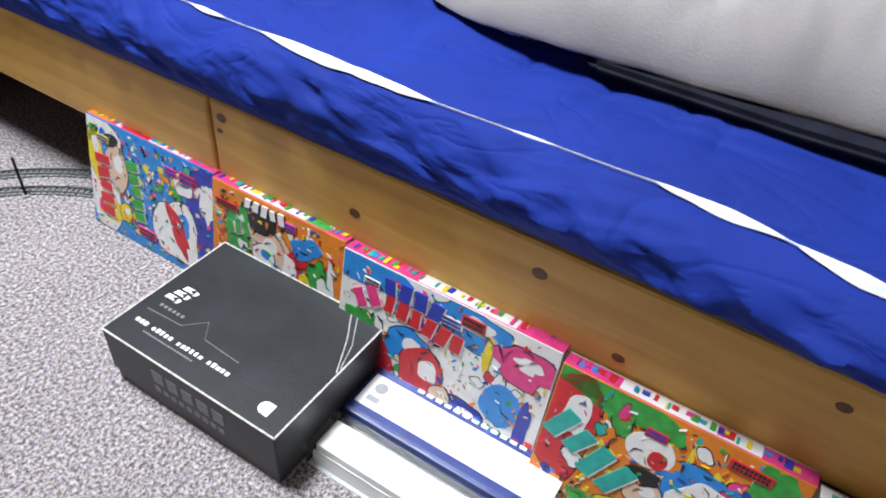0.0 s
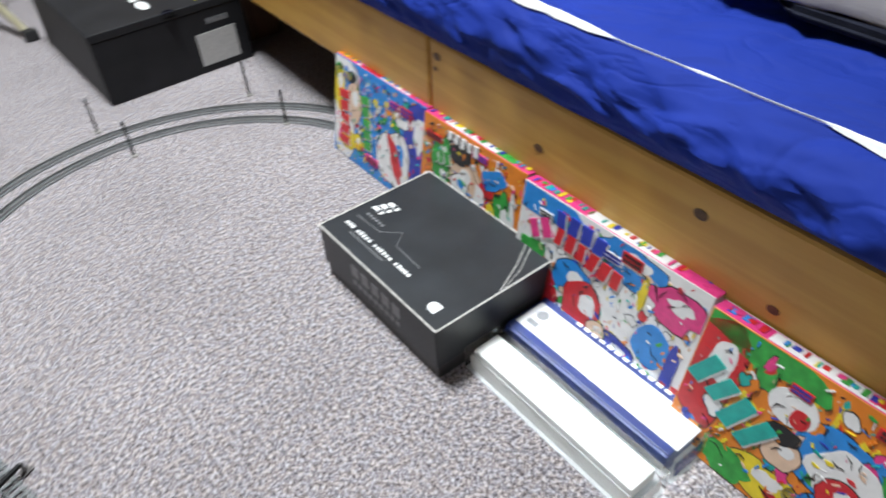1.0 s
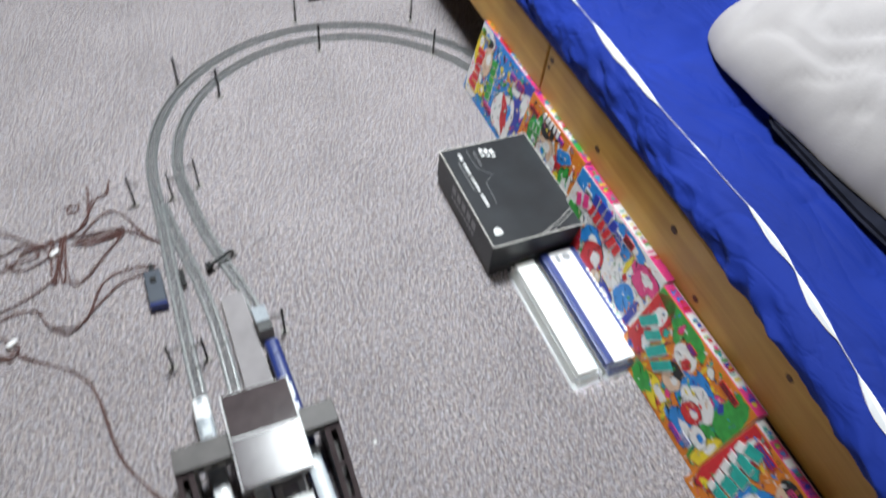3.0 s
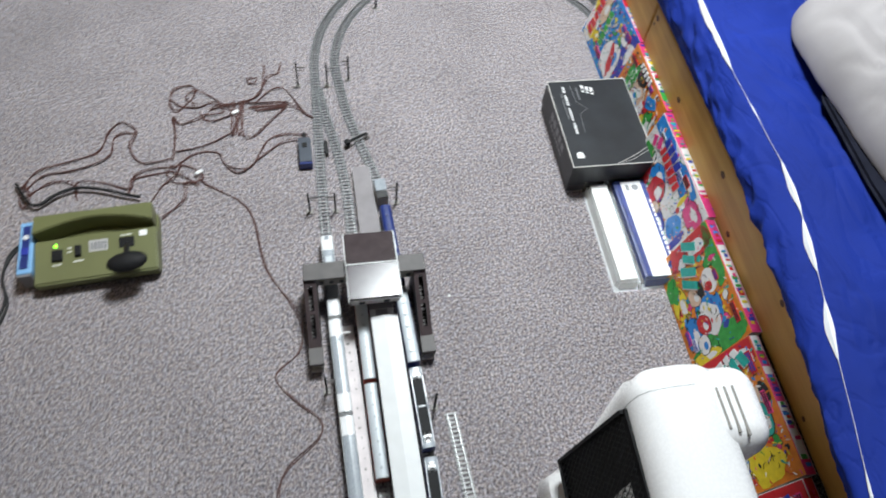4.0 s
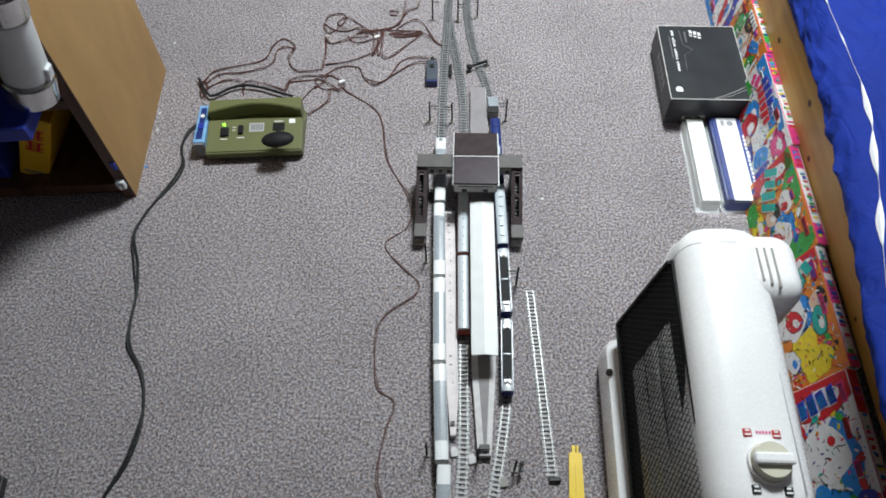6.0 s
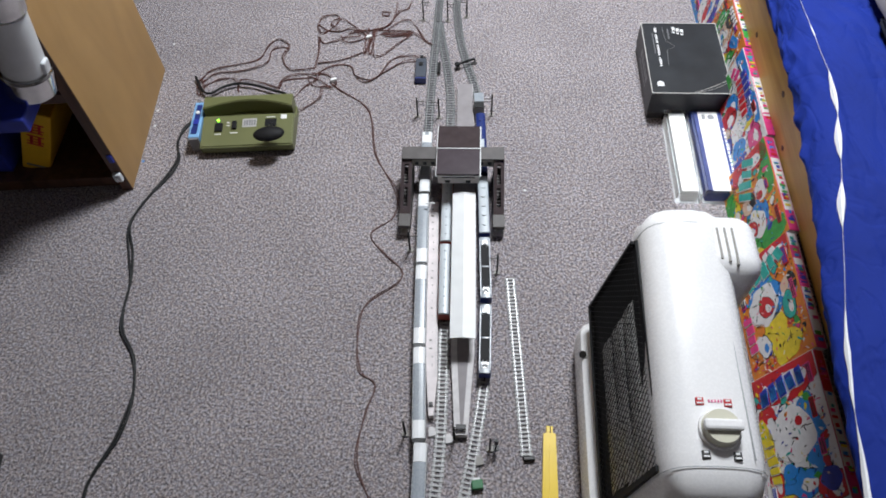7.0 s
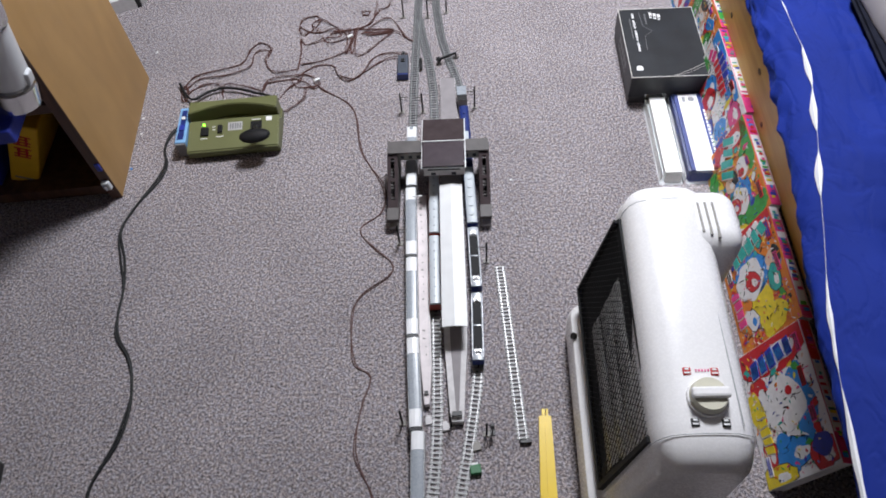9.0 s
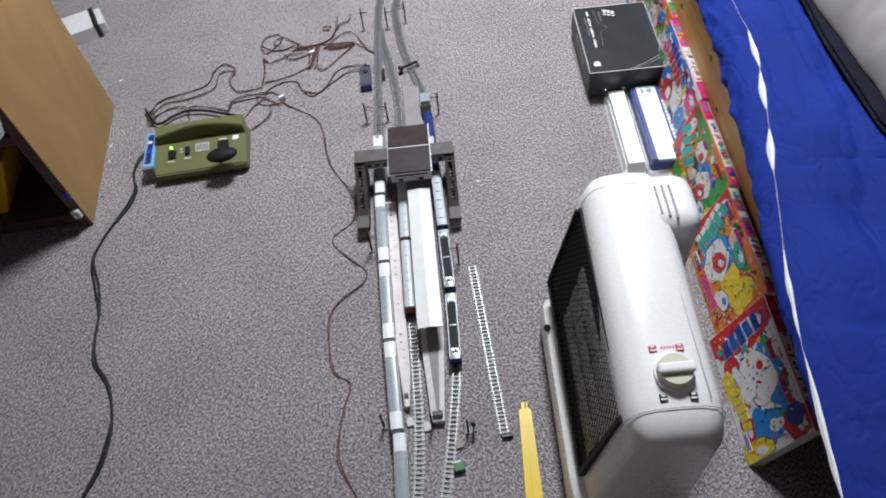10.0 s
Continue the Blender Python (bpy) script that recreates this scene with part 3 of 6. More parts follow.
    # middle-sized print between ground and main patches
    for k in range(26):
        r = rnd.uniform(0.004, 0.0085)
        x, z = rnd.uniform(0.06, 0.94) * length, rnd.uniform(0.09, 0.91) * tall
        if r * 1.7 < x < length - r * 1.7 and r * 1.7 < z < tall - r * 1.7:
            turn, ink = rnd.uniform(0, 3), rnd.choice(inks + [M_PAPER, M_PAPER, M_SKIN, M_ORANGE])
            squash = rnd.uniform(0.45, 0.9)
            for grow, lift, material in ((1.0, 0.00031, ink), (1.16, 0.00029, M_BLACK)):
                bm = bmesh.new()
                blob(bm, x, z, r * grow, r * squash * grow, lift + 0.0000005 * k, turn, 14, 0.7, k + seed)
                part("printed_patch" if grow == 1.0 else "drawn_contour", bm, material, cover)
    # narrow rays fanning over the ground colour
    cx, cz = rnd.uniform(0.4, 0.7) * length, rnd.uniform(0.3, 0.6) * tall
    bm = bmesh.new()
    for k in range(18):
        a0 = 2 * math.pi * (k + rnd.uniform(-0.2, 0.2)) / 18
        near, far = rnd.uniform(0.036, 0.044), rnd.uniform(0.05, 0.062)
        ring = [(cx + r * math.cos(a), cz + r * math.sin(a)) for r, a in ((near, a0 - 0.03), (far, a0 - 0.07), (far, a0 + 0.07), (near, a0 + 0.03))]
        if all(0.001 < x < length - 0.001 and 0.001 < z < tall - 0.001 for x, z in ring):
            prism(bm, ring, 0, 0.00022)
    if bm.verts:
        part("printed_burst", bm, rnd.choice((M_YELINK, M_PAPER, M_RED)), cover)["kind"] = "stuff"
    else:
        bm.free()
    # caption boxes with two lines of small bars
    for k in range(4):
        x, z = rnd.uniform(0.12, 0.86) * length, rnd.choice((0.1, 0.9, 0.16, 0.84)) * tall
        w, hgt = rnd.uniform(0.016, 0.030), rnd.uniform(0.007, 0.011)
        if w / 2 < x < length - w / 2 and hgt / 2 < z < tall - hgt / 2:
            bm = bmesh.new()
            rbox(bm, x - w / 2, x + w / 2, z - hgt / 2, z + hgt / 2, 0.0, 0.00125 + 0.00004 * k)
            plate = part("caption_box", bm, rnd.choice((M_PAPER, M_YELINK, M_PINK, M_RED)), cover)
            bm = bmesh.new()
            for dz in (-0.22, 0.22):
                bars(bm, x, z + dz * hgt, w * 0.86, hgt * 0.34, 9, 0.00155 + 0.00004 * k, 0.0, rnd)
            part("caption_lettering", bm, rnd.choice((M_DEEPBLUE, M_BLACK)), cover)["kind"] = "stuff"
    # thin drawn strokes over the figures
    bm = bmesh.new()
    for k in range(46):
        x, z = rnd.uniform(0.06, 0.94) * length, rnd.uniform(0.08, 0.92) * tall
        r, turn = rnd.uniform(0.002, 0.0065), rnd.uniform(0, 3.1)
        bend = rnd.uniform(-0.5, 0.5) * r
        if r * 1.2 < x < length - r * 1.2 and r * 1.2 < z < tall - r * 1.2:
            c, q = math.cos(turn), math.sin(turn)
            ring = [(x + c * p - q * o, z + q * p + c * o) for p, o in ((-r, 0), (0, bend), (r, 0), (0, bend + 0.0007))]
            prism(bm, ring, 0, 0.00115 + 0.000003 * k)
    part("ink_stroke", bm, M_BLACK, cover)["kind"] = "stuff"
    # small scattered print on the face
    for material in inks + [M_PAPER, M_PAPER, M_ORANGE, M_SKIN, M_BLACK]:
        bm = bmesh.new()
        for k in range(40):
            x, z = rnd.uniform(0.02, 0.98) * length, rnd.uniform(0.03, 0.97) * tall
            r = rnd.uniform(0.0007, 0.0026)
            if r * 1.6 < x < length - r * 1.6 and r * 1.6 < z < tall - r * 1.6:
                blob(bm, x, z, r * 1.4, r * rnd.uniform(0.2, 0.8), 0.00020 + 0.000002 * k if k > 10 else 0.0010 + 0.00001 * k, rnd.uniform(0, 3), 7, 0.9, k + seed)
        part("small_print", bm, material, cover)["kind"] = "stuff"


W_, B_, R_, G_, O_, Y_, D_, T_, P_, K_, S_ = M_PAPER, M_INKBLUE, M_RED, M_GREENINK, M_ORANGE, M_YELINK, M_DEEPBLUE, M_TEAL, M_PINK, M_BLACK, M_SKIN
comic(1.027, 0.842, 0.460, [(R_, 0.14, 0.42, 0.075, 0.024, 5, 1.62), (G_, 0.40, 0.5, 0.07, 0.018, 5, 1.7)], M_INKBLUE,
      [(W_, 0.12, 0.55, 0.030, 0.075, 0, 0.4, 0), (Y_, 0.06, 0.7, 0.012, 0.03, 0, 0.6, 1), (Y_, 0.2, 0.2, 0.016, 0.014, 0, 0.5, 1), (G_, 0.05, 0.85, 0.008, 0.010, 0, 0.5, 1), (S_, 0.24, 0.62, 0.016, 0.026, 0, 0.2, 1), (K_, 0.2, 0.85, 0.012, 0.007, 0.3, 0.2, 2),
       (Y_, 0.3, 0.25, 0.010, 0.010, 0, 0.3, 2), (W_, 0.72, 0.34, 0.030, 0.034, 0.6, 0.5, 1), (R_, 0.73, 0.34, 0.010, 0.030, 0.5, 0.5, 2), (D_, 0.93, 0.6, 0.022, 0.06, 0, 0.4, 0), (W_, 0.78, 0.78, 0.014, 0.012, 0, 0.5, 1)],
      "blue and white comic paperback, spine up, leaning on the rail", [(0, 0.18, O_), (0.28, 0.5, R_), (0.86, 1.0, P_)], 11)
comic(0.842, 0.683, 0.458, [(W_, 0.42, 0.93, 0.05, 0.012, 5, 0.0), (G_, 0.22, 0.7, 0.03, 0.016, 3, 0.2)], M_ORANGE,
      [(G_, 0.2, 0.66, 0.016, 0.030, 0, 0.5, 0), (S_, 0.44, 0.62, 0.020, 0.022, 0, 0.2, 1), (K_, 0.40, 0.82, 0.016, 0.012, 0.3, 0.3, 2), (R_, 0.58, 0.5, 0.022, 0.034, 0.4, 0.3, 0), (D_, 0.66, 0.34, 0.014, 0.020, 0, 0.3, 2),
       (Y_, 0.76, 0.4, 0.008, 0.024, 0.3, 0.3, 2), (G_, 0.85, 0.42, 0.015, 0.040, 0.2, 0.3, 1), (W_, 0.42, 0.55, 0.012, 0.014, 0, 0.3, 2), (B_, 0.72, 0.78, 0.018, 0.012, 0.5, 0.4, 1), (W_, 0.94, 0.4, 0.004, 0.05, 0.1, 0.2, 2)],
      "orange and green comic paperback, spine up, leaning on the rail", [(0.0, 0.12, P_), (0.2, 0.34, W_), (0.7, 0.86, G_)], 23)
comic(0.683, 0.478, 0.452, [(R_, 0.42, 0.72, 0.08, 0.020, 6, -0.12), (D_, 0.36, 0.87, 0.06, 0.020, 4, -0.05), (P_, 0.14, 0.72, 0.03, 0.022, 2, 0.5)], M_PAPER,
      [(B_, 0.12, 0.9, 0.05, 0.014, 0, 0.2, 0), (B_, 0.62, 0.85, 0.035, 0.022, 0, 0.4, 0), (G_, 0.12, 0.5, 0.016, 0.014, 0, 0.5, 1), (B_, 0.36, 0.46, 0.022, 0.018, 0.4, 0.3, 0), (R_, 0.46, 0.30, 0.022, 0.032, 0.3, 0.3, 1),
       (R_, 0.2, 0.28, 0.018, 0.030, 0.5, 0.3, 0), (S_, 0.55, 0.22, 0.010, 0.010, 0, 0.3, 2), (D_, 0.66, 0.13, 0.020, 0.020, 0, 0.3, 1), (B_, 0.82, 0.4, 0.018, 0.022, -0.2, 0.2, 1), (P_, 0.86, 0.76, 0.026, 0.018, 0, 0.6, 1),
       (Y_, 0.72, 0.72, 0.004, 0.016, 0, 0.2, 2), (R_, 0.96, 0.1, 0.012, 0.02, 0, 0.4, 1), (D_, 0.93, 0.3, 0.006, 0.03, 0, 0.4, 1)],
      "white and blue comic paperback, spine up, leaning on the rail", [(0, 0.1, P_), (0.22, 0.36, P_), (0.82, 1.0, P_)], 37)
comic(0.478, 0.297, 0.438, [(T_, 0.22, 0.52, 0.075, 0.036, 4, -0.5)], M_ORANGE,
      [(R_, 0.10, 0.6, 0.024, 0.055, 0, 0.3, 0), (G_, 0.26, 0.93, 0.05, 0.012, -0.1, 0.4, 0), (W_, 0.44, 0.72, 0.018, 0.015, 0, 0.1, 1), (R_, 0.48, 0.68, 0.007, 0.008, 0, 0.1, 2), (B_, 0.66, 0.55, 0.032, 0.030, 0, 0.25, 0), (W_, 0.70, 0.50, 0.024, 0.022, 0.2, 0.3, 1),
       (R_, 0.72, 0.40, 0.016, 0.012, 0.3, 0.3, 2), (S_, 0.48, 0.42, 0.014, 0.014, 0, 0.2, 1), (K_, 0.45, 0.53, 0.014, 0.008, 0.2, 0.3, 2), (B_, 0.74, 0.2, 0.030, 0.016, 0, 0.3, 0), (Y_, 0.46, 0.16, 0.026, 0.018, 0, 0.5, 0),
       (G_, 0.9, 0.6, 0.018, 0.06, 0, 0.5, 0), (W_, 0.86, 0.3, 0.014, 0.012, 0, 0.3, 2), (Y_, 0.95, 0.3, 0.01, 0.03, 0, 0.5, 1), (G_, 0.3, 0.12, 0.02, 0.014, 0, 0.5, 1)],
      "orange and teal comic paperback, spine up, leaning on the rail", [(0.0, 0.2, P_), (0.28, 0.62, W_), (0.88, 1, P_)], 41)
comic(0.297, 0.115, 0.424, [(T_, 0.17, 0.55, 0.09, 0.026, 5, -1.35), (W_, 0.10, 0.5, 0.08, 0.014, 5, -1.35), (P_, 0.62, 0.12, 0.06, 0.020, 4, 0.0)], M_ORANGE,
      [(R_, 0.08, 0.6, 0.02, 0.07, 0, 0.3, 0), (B_, 0.42, 0.48, 0.034, 0.038, 0, 0.25, 0), (W_, 0.45, 0.42, 0.030, 0.030, 0, 0.3, 1), (R_, 0.48, 0.46, 0.018, 0.014, 0.5, 0.3, 2), (Y_, 0.66, 0.45, 0.040, 0.030, 0, 0.4, 0), (S_, 0.42, 0.84, 0.014, 0.013, 0, 0.2, 1),
       (K_, 0.40, 0.92, 0.014, 0.007, 0.2, 0.2, 2), (O_, 0.7, 0.2, 0.03, 0.02, 0, 0.4, 1), (Y_, 0.85, 0.6, 0.024, 0.03, 0, 0.4, 1), (W_, 0.78, 0.3, 0.014, 0.012, 0, 0.3, 2), (T_, 0.58, 0.8, 0.02, 0.012, 0, 0.3, 2)],
      "orange and yellow comic paperback, spine up, leaning on the rail", [(0.0, 0.12, W_), (0.3, 0.5, P_), (0.6, 0.9, W_)], 53)
comic(0.115, -0.074, 0.412, [(D_, 0.14, 0.5, 0.085, 0.028, 5, -1.45), (B_, 0.15, 0.5, 0.085, 0.018, 5, -1.45), (Y_, 0.62, 0.16, 0.06, 0.018, 5, 0.05)], M_PAPER,
      [(R_, 0.10, 0.5, 0.030, 0.075, 0, 0.3, 0), (R_, 0.34, 0.2, 0.018, 0.024, 0.6, 0.5, 0), (W_, 0.5, 0.5, 0.034, 0.04, 0, 0.2, 1), (B_, 0.52, 0.74, 0.05, 0.022, 0, 0.3, 0), (R_, 0.42, 0.62, 0.006, 0.006, 0, 0.1, 3), (Y_, 0.45, 0.12, 0.03, 0.014, 0.2, 0.3, 1),
       (B_, 0.82, 0.5, 0.02, 0.036, 0, 0.4, 0), (R_, 0.9, 0.85, 0.02, 0.02, 0, 0.4, 1), (D_, 0.85, 0.85, 0.014, 0.016, 0, 0.2, 2), (Y_, 0.94, 0.2, 0.012, 0.03, 0, 0.4, 1), (R_, 0.78, 0.16, 0.02, 0.012, 0, 0.4, 1), (B_, 0.74, 0.36, 0.012, 0.012, 0, 0.2, 2)],
      "red, white and blue comic paperback, spine up, leaning on the rail", [(0.0, 0.3, R_), (0.5, 0.66, W_)], 67)


# ---- boxes beside the comics ----
def model_train_box():
    t = thing("model_train_box", pose(0.3275, 0.636, 0), "worn black cardboard model train box with white print on the carpet", "box")
    w, d, h = 0.140, 0.190, 0.064
    body = box("body", (0.002, w - 0.002, 0.002, d - 0.002, 0, 0.030), M_CARDSIDE, t, r=0.001)
    lid = box("lid", (0, w, 0, d, 0.016, h), M_BLACKCARD, t, r=0.0014)
    bm = bmesh.new()
    e, z = 0.0011, h - 0.0006
    for a in ((-0.0004, e, 0, d), (w - e, w + 0.0004, 0, d), (0, w, -0.0004, e), (0, w, d - e, d + 0.0004)):
        rbox(bm, *a, z, h + 0.0003)
    part("worn_edges", bm, M_WORN, lid, "rubbed pale edges of the lid")
    rnd = random.Random(5)
    bm = bmesh.new()
    for k in range(22):
        y = d - 0.014 - 0.0049 * k
        if k not in (3, 9, 16):
            rbox(bm, 0.0225, 0.0225 + 0.0045 * rnd.uniform(0.75, 1.0), y - 0.0038 * rnd.uniform(0.7, 1.0), y, h, h + 0.0003)
    part("white_lettering", bm, M_WHITEINK, lid)["kind"] = "stuff"
    bm = bmesh.new()
    for k in range(16):
        y = d - 0.030 - 0.0036 * k
        rbox(bm, 0.0170, 0.0185, y - 0.0027, y, h, h + 0.0003)
    part("grey_lettering", bm, M_GREYINK, lid)["kind"] = "stuff"
    bm = bmesh.new()
    for k in range(3):
        x, y = 0.056 + 0.0075 * k, d - 0.012 - 0.003 * k
        prism(bm, [(x, y), (x + 0.005, y - 0.001), (x + 0.0055, y - 0.011), (x + 0.003, y - 0.007), (x + 0.0005, y - 0.012)], h, h + 0.0004)
        prism(bm, [(x - 0.001, y - 0.013), (x + 0.005, y - 0.013), (x + 0.004, y - 0.017), (x, y - 0.016)], h, h + 0.0004)
    part("white_emblem", bm, M_WHITEINK, lid)
    bm = bmesh.new()
    tube(bm, [Vector((0.038, d - 0.012, h)), Vector((0.040, d - 0.05, h)), Vector((0.056, d - 0.066, h)), Vector((0.040, d - 0.078, h)), Vector((0.038, d - 0.118, h))], 0.0005, 4)
    for k in range(6):
        rbox(bm, 0.046, 0.049, d - 0.020 - 0.005 * k, d - 0.017 - 0.005 * k, h, h + 0.0003)
    part("grey_emblem_line", bm, M_GREYINK, lid)
    bm = bmesh.new()
    rbox(bm, 0.0115, 0.0235, 0.0180, 0.0235, h, h + 0.0003)
    prism(bm, [(0.0175 + 0.006 * math.cos(math.pi * k / 8), 0.0240 + 0.0065 * math.sin(math.pi * k / 8)) for k in range(9)], h, h + 0.0003)
    part("white_badge", bm, M_WHITEINK, lid)
    bm = bmesh.new()
    tube(bm, [Vector((w - 0.002, 0.035, h)), Vector((w - 0.03, 0.018, h)), Vector((w - 0.065, 0.002, h))], 0.0006, 4)
    tube(bm, [Vector((w - 0.002, 0.028, h)), Vector((w - 0.034, 0.010, h)), Vector((w - 0.06, 0.002, h))], 0.0004, 4)
    part("scuff", bm, M_WORN, lid, "pale scuff across the corner")
    bm = bmesh.new()
    for k in range(5):
        rbox(bm, -0.0004, 0.0, d - 0.068 - 0.017 * k, d - 0.056 - 0.017 * k, 0.036, 0.050)
    part("maker_lettering", bm, M_GREYINK, lid)["kind"] = "stuff"
    bm = bmesh.new()
    for k in range(9):
        rbox(bm, -0.0004, 0.0, d - 0.062 - 0.009 * k, d - 0.056 - 0.009 * k, 0.024, 0.030)
    part("side_lettering", bm, M_GREYINK, lid)["kind"] = "stuff"


model_train_box()


def clear_case(x, y, turn, w, d, h, tray, label, side):
    t = thing("plastic_case", pose(x, y, 0, 0, 0, turn), label, "case", "clear train cases")
    bm = bmesh.new()
    rbox(bm, 0, w, 0, d, 0, h, r=0.0015)
    shell = part("shell", bm, M_CLEAR, t, "clear plastic shell")
    shell.visible_shadow = False
    base = box("tray", (side, w - 0.0045, 0.010, d - 0.0045, 0.0012, h - 0.007), tray, t, r=0.001)
    box("base_rim", (0.0015, w - 0.0015, 0.0015, d - 0.0015, 0.0006, 0.0012), M_SILVER, t)
    # ribs of the clear lid along its edges
    for x0, x1, y0, y1 in ((0.0, 0.0012, 0.0, d), (w - 0.0012, w, 0.0, d), (0.0014, w - 0.0014, 0.0, 0.0012)):
        box("lid_rib", (x0, x1, y0, y1, h + 0.0003, h + 0.0012), M_CLEAR, t, r=0.0003, seg=1).visible_shadow = False
    return t, base


t, base = clear_case(0.3555, 0.440, 0, 0.041, 0.194, 0.026, M_INSIDE, "long clear plastic case with a white card tray on the carpet", 0.0085)
bm = bmesh.new()
rnd = random.Random(9)
for k in range(9):
    y = 0.012 + 0.019 * k
    rbox(bm, 0.024 + rnd.uniform(-0.003, 0.003), 0.033, y, y + 0.012, 0.0192, 0.0202, r=0.0004, seg=1)
part("foam_packing", bm, M_INSIDE, t, "pale packing pieces")["kind"] = "stuff"
t, base = clear_case(0.4015, 0.440, 0, 0.060, 0.197, 0.030, M_NAVY, "long clear plastic case with navy tray and white sheet", 0.0045)
bm = bmesh.new()
rbox(bm, 0.012, 0.046, 0.008, 0.189, 0.0232, 0.0244, r=0.0004)
part("white_sheet", bm, M_PAPER, t, "white paper sheet")
bm = bmesh.new()
rbox(bm, 0.018, 0.024, 0.170, 0.182, 0.0245, 0.0248)
bmesh.ops.create_circle(bm, cap_ends=True, segments=14, radius=0.006, matrix=Matrix.Translation((0.034, 0.176, 0.0248)))
part("grey_print", bm, M_GREYINK, t)
bm = bmesh.new()
for k in range(12):
    rbox(bm, 0.0505, 0.0535, 0.045 + 0.009 * k, 0.051 + 0.009 * k, 0.0231, 0.0237)
part("edge_lettering", bm, M_WHITEINK, t)["kind"] = "stuff"


def far_box():
    t = thing("black_carton", pose(0.273, 1.342, 0, 0, 0, 1.5), "large glossy black carton with a yellow sticker and grey label", "box")
    w, d, h = 0.232, 0.30, 0.108
    body = box("body", (0, w, 0, d, 0, h - 0.012), M_CARTON, t, r=0.0015)
    lid = box("lid", (-0.001, w + 0.001, -0.001, d, h - 0.012, h), M_CARTON, t, r=0.0015)
    box("label", (0.148, 0.212, -0.0008, 0, 0.012, 0.062), M_LABEL, body, label="grey paper label on the front")
    bm = bmesh.new()
    for k in range(6):
        rbox(bm, 0.17 + 0.006 * k, 0.174 + 0.006 * k, -0.0006, 0, 0.074, 0.082)
    part("print_lettering", bm, M_GREYINK, body)["kind"] = "stuff"
    box("sticker", (0.168, 0.216, 0.012, 0.044, h, h + 0.0005), M_STICKER, lid, label="bright yellow sticker")
    bm = bmesh.new()
    bmesh.ops.create_circle(bm, cap_ends=True, segments=12, radius=0.012, matrix=Matrix.Translation((0.10, 0.05, h + 0.0005)) @ Matrix.Diagonal((0.7, 1.6, 1, 1)))
    for k in range(9):
        rbox(bm, 0.093, 0.102, 0.075 + 0.014 * k, 0.086 + 0.014 * k, h, h + 0.0004)
    part("white_print", bm, M_WHITEINK, lid, "white emblem and lettering bars")
    bm = bmesh.new()
    cyl(bm, 0.118, -0.001, h - 0.006, h + 0.0006, 0.009, 16)
    part("seal", bm, M_CLEAR, lid, "clear round seal")


far_box()


def stand():
    t = thing("folding_stand", pose(0.20, 1.68, 0), "small folding stand with pale metal legs", "stand")
    for a, b in (((0.046, 0.0, 0.006), (-0.02, 0.19, 0.13)), ((-0.06, 0.03, 0.11), (0.06, 0.16, 0.15)), ((-0.06, 0.03, 0.006), (-0.06, 0.03, 0.115)), ((-0.06, 0.03, 0.11), (-0.10, 0.20, 0.12))):
        bm = bmesh.new()
        tube(bm, [Vector(a), (Vector(a) + Vector(b)) / 2, Vector(b)], 0.007, 10)
        part("leg", bm, M_GOLD, t)
    bm = bmesh.new()
    rbox(bm, 0.034, 0.058, -0.012, 0.012, 0, 0.018, r=0.004)
    part("foot", bm, M_BLACK, t, "black rubber foot")


stand()


# ---- tracks ----
def track_line(name, pts, label, ties=M_SLEEPER, gap=0.0066):
    line = smooth_line([(x, y, 0) for x, y in pts], 0.008)
    c = line[0].copy()
    t = thing(name, Matrix.Translation(c), label, "model track", "model railway tracks")
    line = [p - c for p in line]
    for off in (-0.0048, 0.0048):
        bm = bmesh.new()
        sweep(bm, line, off, 0.0010, 0.0022, 0.0046)
        part("rail", bm, M_RAIL, t)
    bm = bmesh.new()
    sweep(bm, line, -0.0065, 0.0012, 0.0004, 0.0016)
    sweep(bm, line, 0.0065, 0.0012, 0.0004, 0.0016)
    part("web", bm, ties, t)
    spots = spaced(line, gap)
    bm = bmesh.new()
    rbox(bm, -0.0085, 0.0085, -0.0014, 0.0014, 0, 0.0024, r=0.0003, seg=1)
    first = part("sleeper", bm, ties, t)
    for k, (p, d) in enumerate(spots):
        ob = first if k == 0 else new("sleeper", first.data)
        ob.parent = t
        ob.matrix_basis = Matrix.Translation(p) @ pose(0, 0, 0, 0, 0, math.degrees(math.atan2(-d.x, d.y)))
    return t


CX, CY = 0.243, 0.949


def arc(radius, a0, a1, n=14):
    return [(CX + radius * math.cos(math.radians(a0 + (a1 - a0) * k / n)), CY + radius * math.sin(math.radians(a0 + (a1 - a0) * k / n))) for k in range(n + 1)]


track_line("main_track", [(-0.036, -0.20), (-0.042, -0.06), (-0.055, 0.16), (-0.063, 0.36), (-0.069, 0.60), (-0.0695, 0.78), (-0.068, 0.88)] + arc(0.3105, 176, 20), "grey double-looped main model railway track on the carpet")
track_line("platform_track", [(-0.038, -0.20), (-0.030, -0.12), (-0.023, -0.066), (-0.019, -0.012), (-0.018, 0.05), (-0.020, 0.15), (-0.024, 0.30), (-0.028, 0.5)], "pale siding model track between the platforms", M_SLEEPERLT)
track_line("turnout_track", [(-0.0281, 0.505), (-0.031, 0.66), (-0.037, 0.729), (-0.044, 0.777), (-0.056, 0.844), (-0.064, 0.90)],
           "grey turnout model track leading off the main track")
